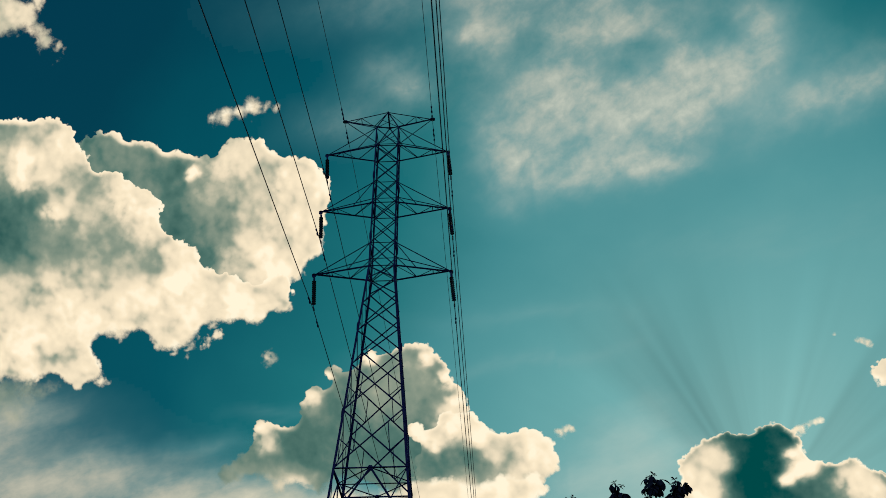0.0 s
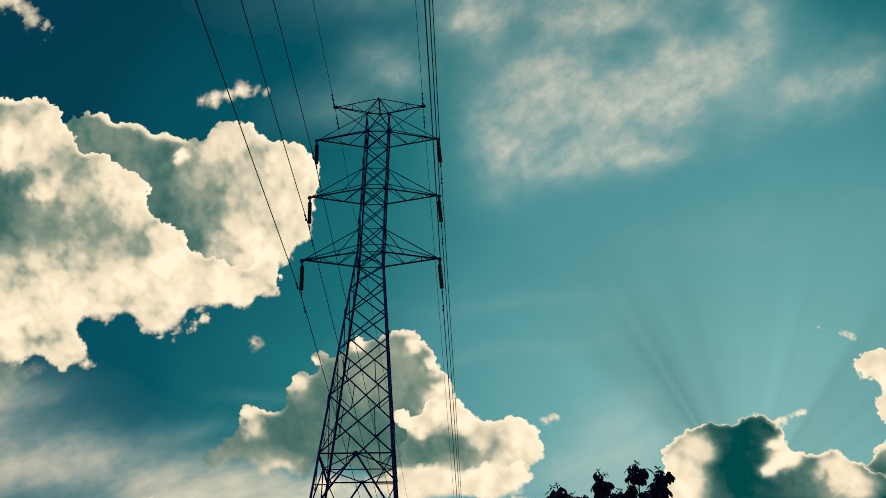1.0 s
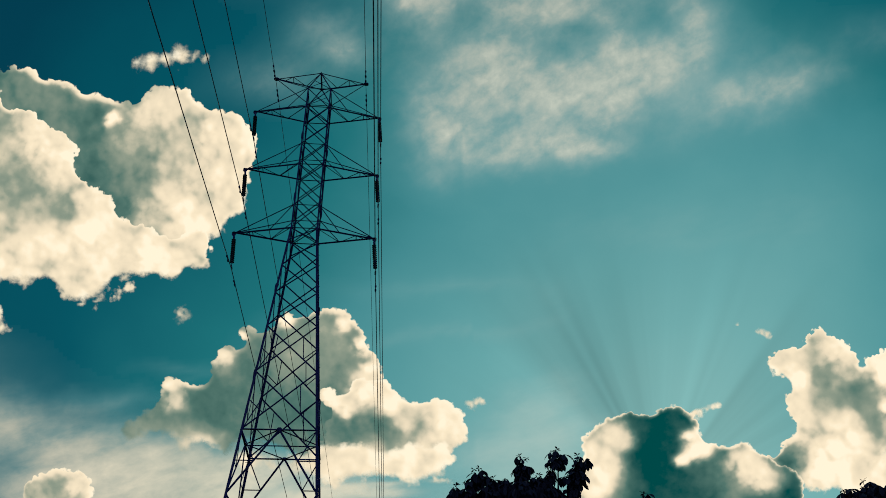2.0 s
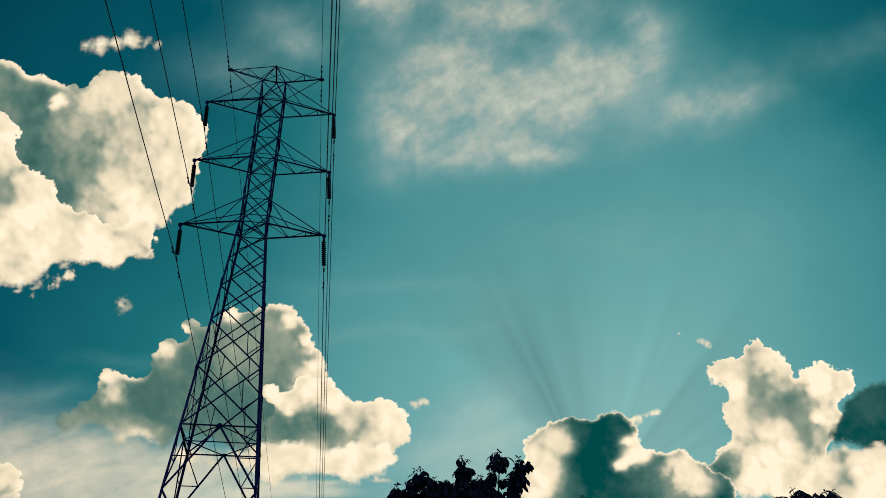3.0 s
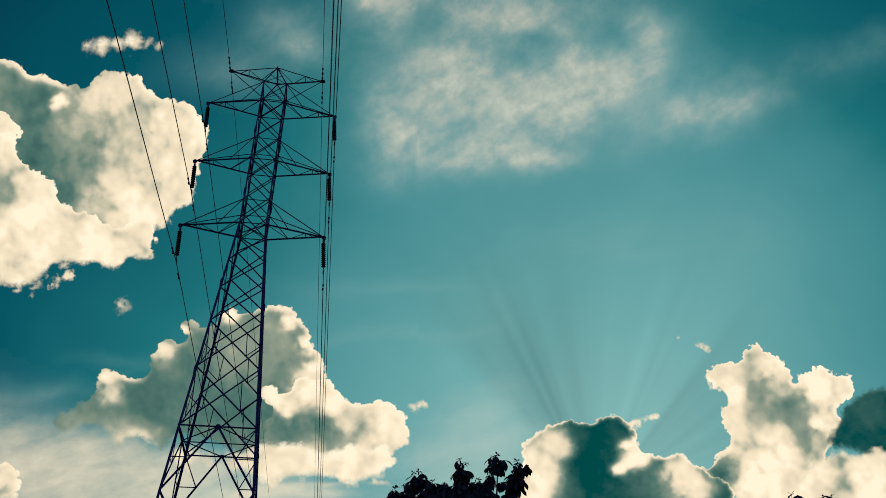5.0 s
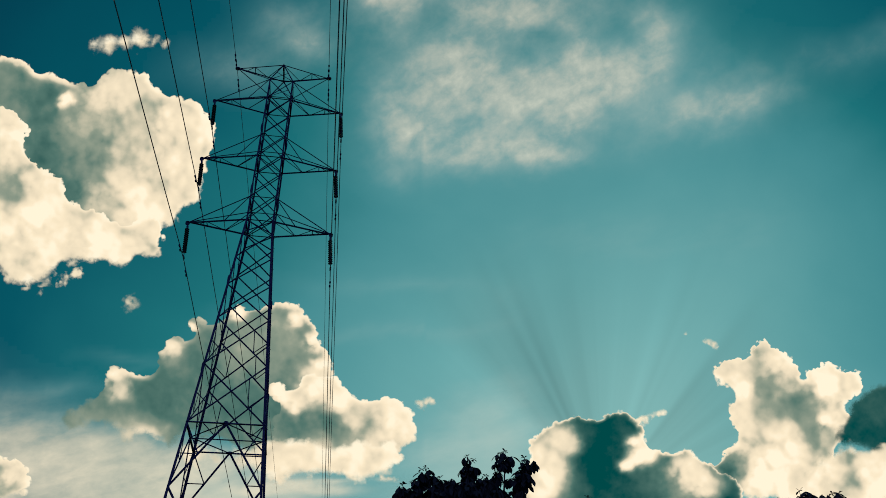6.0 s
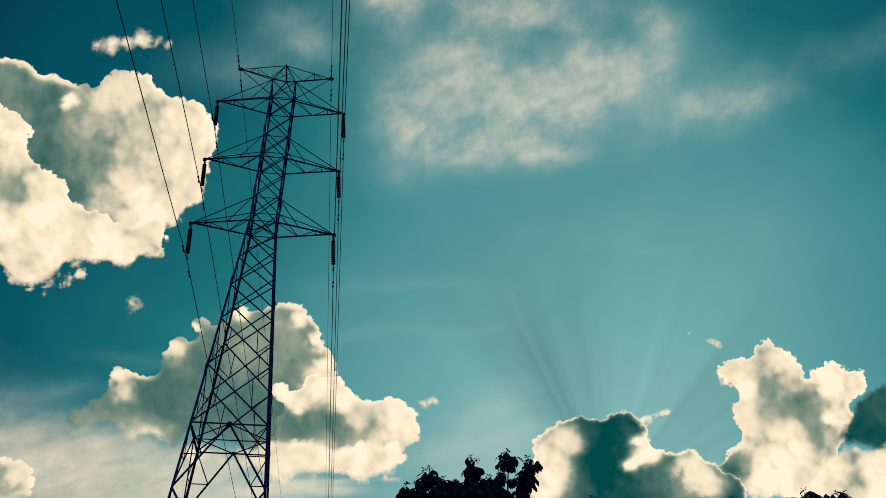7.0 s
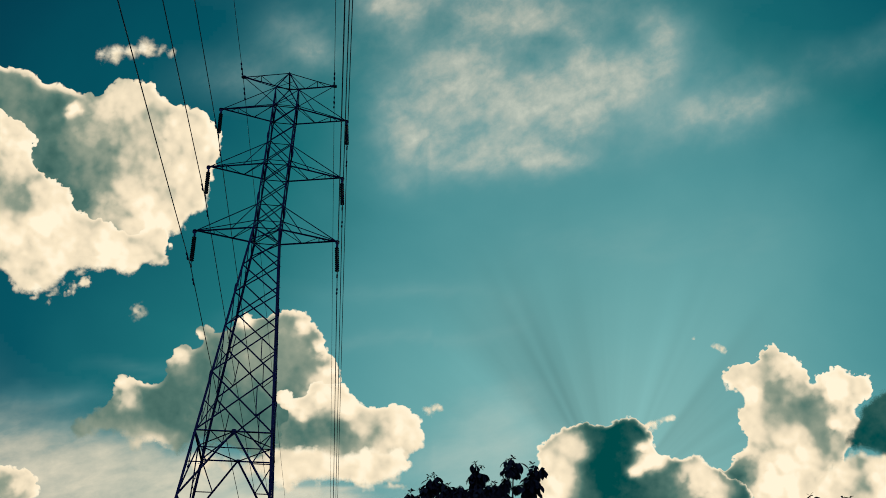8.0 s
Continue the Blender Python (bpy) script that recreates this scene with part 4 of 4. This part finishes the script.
def wire(name, label, group, anchor, radius, near_slope, far_slope, damper_gap):
    x, _, z = anchor
    thing = tagged(new(name), label, "power line", group)
    thing.location = anchor
    near = [(NEAR_SIDE * s, -s, near_slope * s + 0.00035 * s * s) for s in (300 * (k / 60) ** 1.6 for k in range(60, 0, -1))]
    far = [(FAR_SIDE * s, s, far_slope * s + 0.0001 * s * s) for s in (220 * (k / 40) ** 1.6 for k in range(0, 41))]
    part("cable", tube(bmesh.new(), near + far, radius), WIRE, thing)
    for s in (-1, 1):
        for gap in damper_gap:
            side, slope = (NEAR_SIDE, near_slope) if s < 0 else (FAR_SIDE, far_slope)
            c = Vector((side * gap, s * gap, slope * gap - 0.09))
            bm = tube(bmesh.new(), [c + Vector((0, -0.2, 0)), c + Vector((0, 0.2, 0))], 0.02)
            for e in (-1, 1):
                join(bm, tube(bmesh.new(), [c + Vector((0, e * 0.14, 0)), c + Vector((0, e * 0.28, -0.01))], 0.055, 8))
            join(bm, tube(bmesh.new(), [c, c + Vector((0, 0, 0.1))], 0.03))
            part("vibration_damper", bm, STEEL, thing, "dumbbell-shaped steel vibration damper")
    return thing


for s in (-1, 1):
    for z in (Z1, Z2, Z3):
        wire("conductor", "thin dark aluminium conductor cable slung under a cross-arm", "conductors",
             (s * ARM + SWING, 0, z - 0.16 - 2.47), 0.026, -0.102, -0.044, (1.3,))
    wire("earth_wire", "thin dark steel earth wire over the pylon top", "earth wires",
         (s * EARTH_ARM, 0, TOP - 0.28), 0.018, -0.10, -0.045, (0.9, 1.4))


# ---- trees ----
def leaf_mesh(length=0.20, width=0.082):
    """A long drooping leaf, folded along its midrib and curved; stalk at the origin, tip along +x."""
    bm = bmesh.new()
    rows = []
    for k, w in enumerate((0.05, 0.4, 0.8, 1.05, 0.85, 0.04)):
        x = length * k / 5
        sag = -0.22 * length * (k / 5) ** 2
        rows.append([bm.verts.new((x, y * w * width / 2, sag + abs(y) * w * width * 0.18)) for y in (-1, 0, 1)])
    for a, b in zip(rows, rows[1:]):
        for i in range(2):
            bm.faces.new((a[i], b[i], b[i + 1], a[i + 1]))
    return bm


def tree(label, base, shoots, spread, height, seed, mass):
    """A broadleaf tree: trunk, limbs to each shoot, whorls of big drooping leaves. shoots: (x, y, z) of the leaders."""
    rng = random.Random(seed)
    thing = tagged(new("tree"), label, "tree", "trees")
    thing.location = base
    base = Vector(base)
    fork = Vector((0, 0, height * 0.42))
    path = [Vector((0.12 * math.sin(k * 1.3), 0.1 * math.cos(k * 1.7), height * 0.42 * k / 6)) for k in range(7)]
    bm = bmesh.new()
    last = None
    for k, p in enumerate(path):
        r = 0.17 - 0.012 * k
        ring = [bm.verts.new(p + Vector((math.cos(a), math.sin(a), 0)) * r * (1 + 0.1 * math.sin(3 * a + k))) for a in (math.tau * i / 12 for i in range(12))]
        if last:
            for i in range(12):
                bm.faces.new((last[i], last[(i + 1) % 12], ring[(i + 1) % 12], ring[i]))
        last = ring
    bm.faces.new(last)
    part("trunk", bm, BARK, thing)
    whorls = []
    for sx, sy, sz in shoots:
        head = Vector((sx, sy, sz)) - base
        knee = fork.lerp(head, 0.5) + Vector((head.x * 0.25, head.y * 0.25, 0.1))
        curve = [path[-1], fork.lerp(knee, 0.6), knee, knee.lerp(head, 0.55) + Vector((0, 0, 0.02)), head - Vector((0, 0, 0.09))]
        bm = bmesh.new()
        last = None
        for k, p in enumerate(curve):
            r = (0.085, 0.06, 0.04, 0.02, 0.005)[k]
            ring = [bm.verts.new(p + Vector((math.cos(a), math.sin(a), 0)) * r) for a in (math.tau * i / 8 for i in range(8))]
            if last:
                for i in range(8):
                    bm.faces.new((last[i], last[(i + 1) % 8], ring[(i + 1) % 8], ring[i]))
            last = ring
        bm.faces.new(last)
        part("limb", bm, BARK, thing)
        whorls.append((head + Vector((0, 0, -0.06)), 7, 0.38, True))
        side = Vector((rng.uniform(-0.12, 0.12), rng.uniform(-0.1, 0.1), rng.uniform(-0.16, -0.06)))
        whorls.append((head + side, 7, 0.32, True))
        for k in range(5):
            whorls.append((head + Vector((rng.uniform(-.07, .07), rng.uniform(-.07, .07), -0.09 - 0.05 * k)), 6, 0.8, True))
        for k in range(14):
            q = 0.05 + 0.15 * rng.random()
            a = rng.uniform(0, math.tau)
            whorls.append((head + Vector((q * math.cos(a), q * math.sin(a), -0.10 - 0.3 * q - 0.55 * rng.random() ** 1.5)), 6, 0.95, k < 3))
    low = min(s[2] for s in shoots) - base.z
    for _ in range(mass):
        a, q = rng.uniform(0, math.tau), math.sqrt(rng.random())
        p = Vector((spread[0] * q * math.cos(a), spread[1] * q * math.sin(a), 0))
        top = low + 0.06 - 0.4 * q ** 3
        p.z = top - abs(rng.gauss(0, 0.6)) * (1.2 - q)
        whorls.append((p, 6, 0.95, rng.random() < 0.12))
    big = leaf_mesh()
    shared = bpy.data.meshes.new("leaf")
    big.to_mesh(shared)
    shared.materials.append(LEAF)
    single = 0
    verts, faces = [], []
    co = [v.co.copy() for v in shared.vertices]
    polys = [tuple(p.vertices) for p in shared.polygons]
    for centre, count, scale, near in whorls:
        turn0 = rng.uniform(0, math.tau)
        for k in range(count):
            droop = rng.uniform(0.35, 1.45) if scale > 0.5 else rng.uniform(-0.9, 0.5)
            m = (Matrix.Translation(centre) @ Matrix.Rotation(turn0 + math.tau * k / count + rng.uniform(-.3, .3), 4, "Z")
                 @ Matrix.Rotation(droop, 4, "Y") @ Matrix.Rotation(rng.uniform(-.5, .5), 4, "X")
                 @ Matrix.Diagonal((scale * rng.uniform(.75, 1.15),) * 3 + (1,)))
            if near and single < 280:
                ob = new("leaf", shared)
                ob.parent, ob.matrix_basis = thing, m
                single += 1
            else:
                at = len(verts)
                verts += [tuple(m @ v) for v in co]
                faces += [tuple(at + i for i in p) for p in polys]
    big.free()
    mesh = bpy.data.meshes.new("crown")
    mesh.from_pydata(verts, [], faces)
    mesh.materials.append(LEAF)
    ob = new("crown", mesh)
    ob.parent = thing
    tagged(ob, kind="stuff")
    return thing


tree("broadleaf tree with large drooping dark leaves and upright shoots", (7.1, -25.4, -0.15),
     [(5.95, -25.45, 6.92), (6.36, -25.5, 7.23), (7.10, -25.62, 7.43), (7.77, -25.78, 7.49), (8.10, -25.85, 7.36), (6.75, -25.3, 7.05), (7.45, -25.5, 7.12), (8.02, -25.8, 7.12), (7.6, -25.65, 7.2), (6.62, -25.45, 7.08), (6.15, -25.4, 7.0)],
     (0.92, 0.8), 7.0, 3, 400)
tree("smaller broadleaf tree with large drooping dark leaves", (12.3, -27.6, -0.15),
     [(11.86, -27.5, 6.18), (12.11, -27.69, 6.25), (12.56, -28.01, 6.12), (12.3, -27.4, 6.05)], (0.9, 0.9), 5.9, 5, 260)
tree("slender young broadleaf tree", (9.15, -26.2, -0.15),
     [(9.08, -26.17, 6.56), (9.3, -26.3, 6.3)], (0.5, 0.5), 6.2, 9, 90)
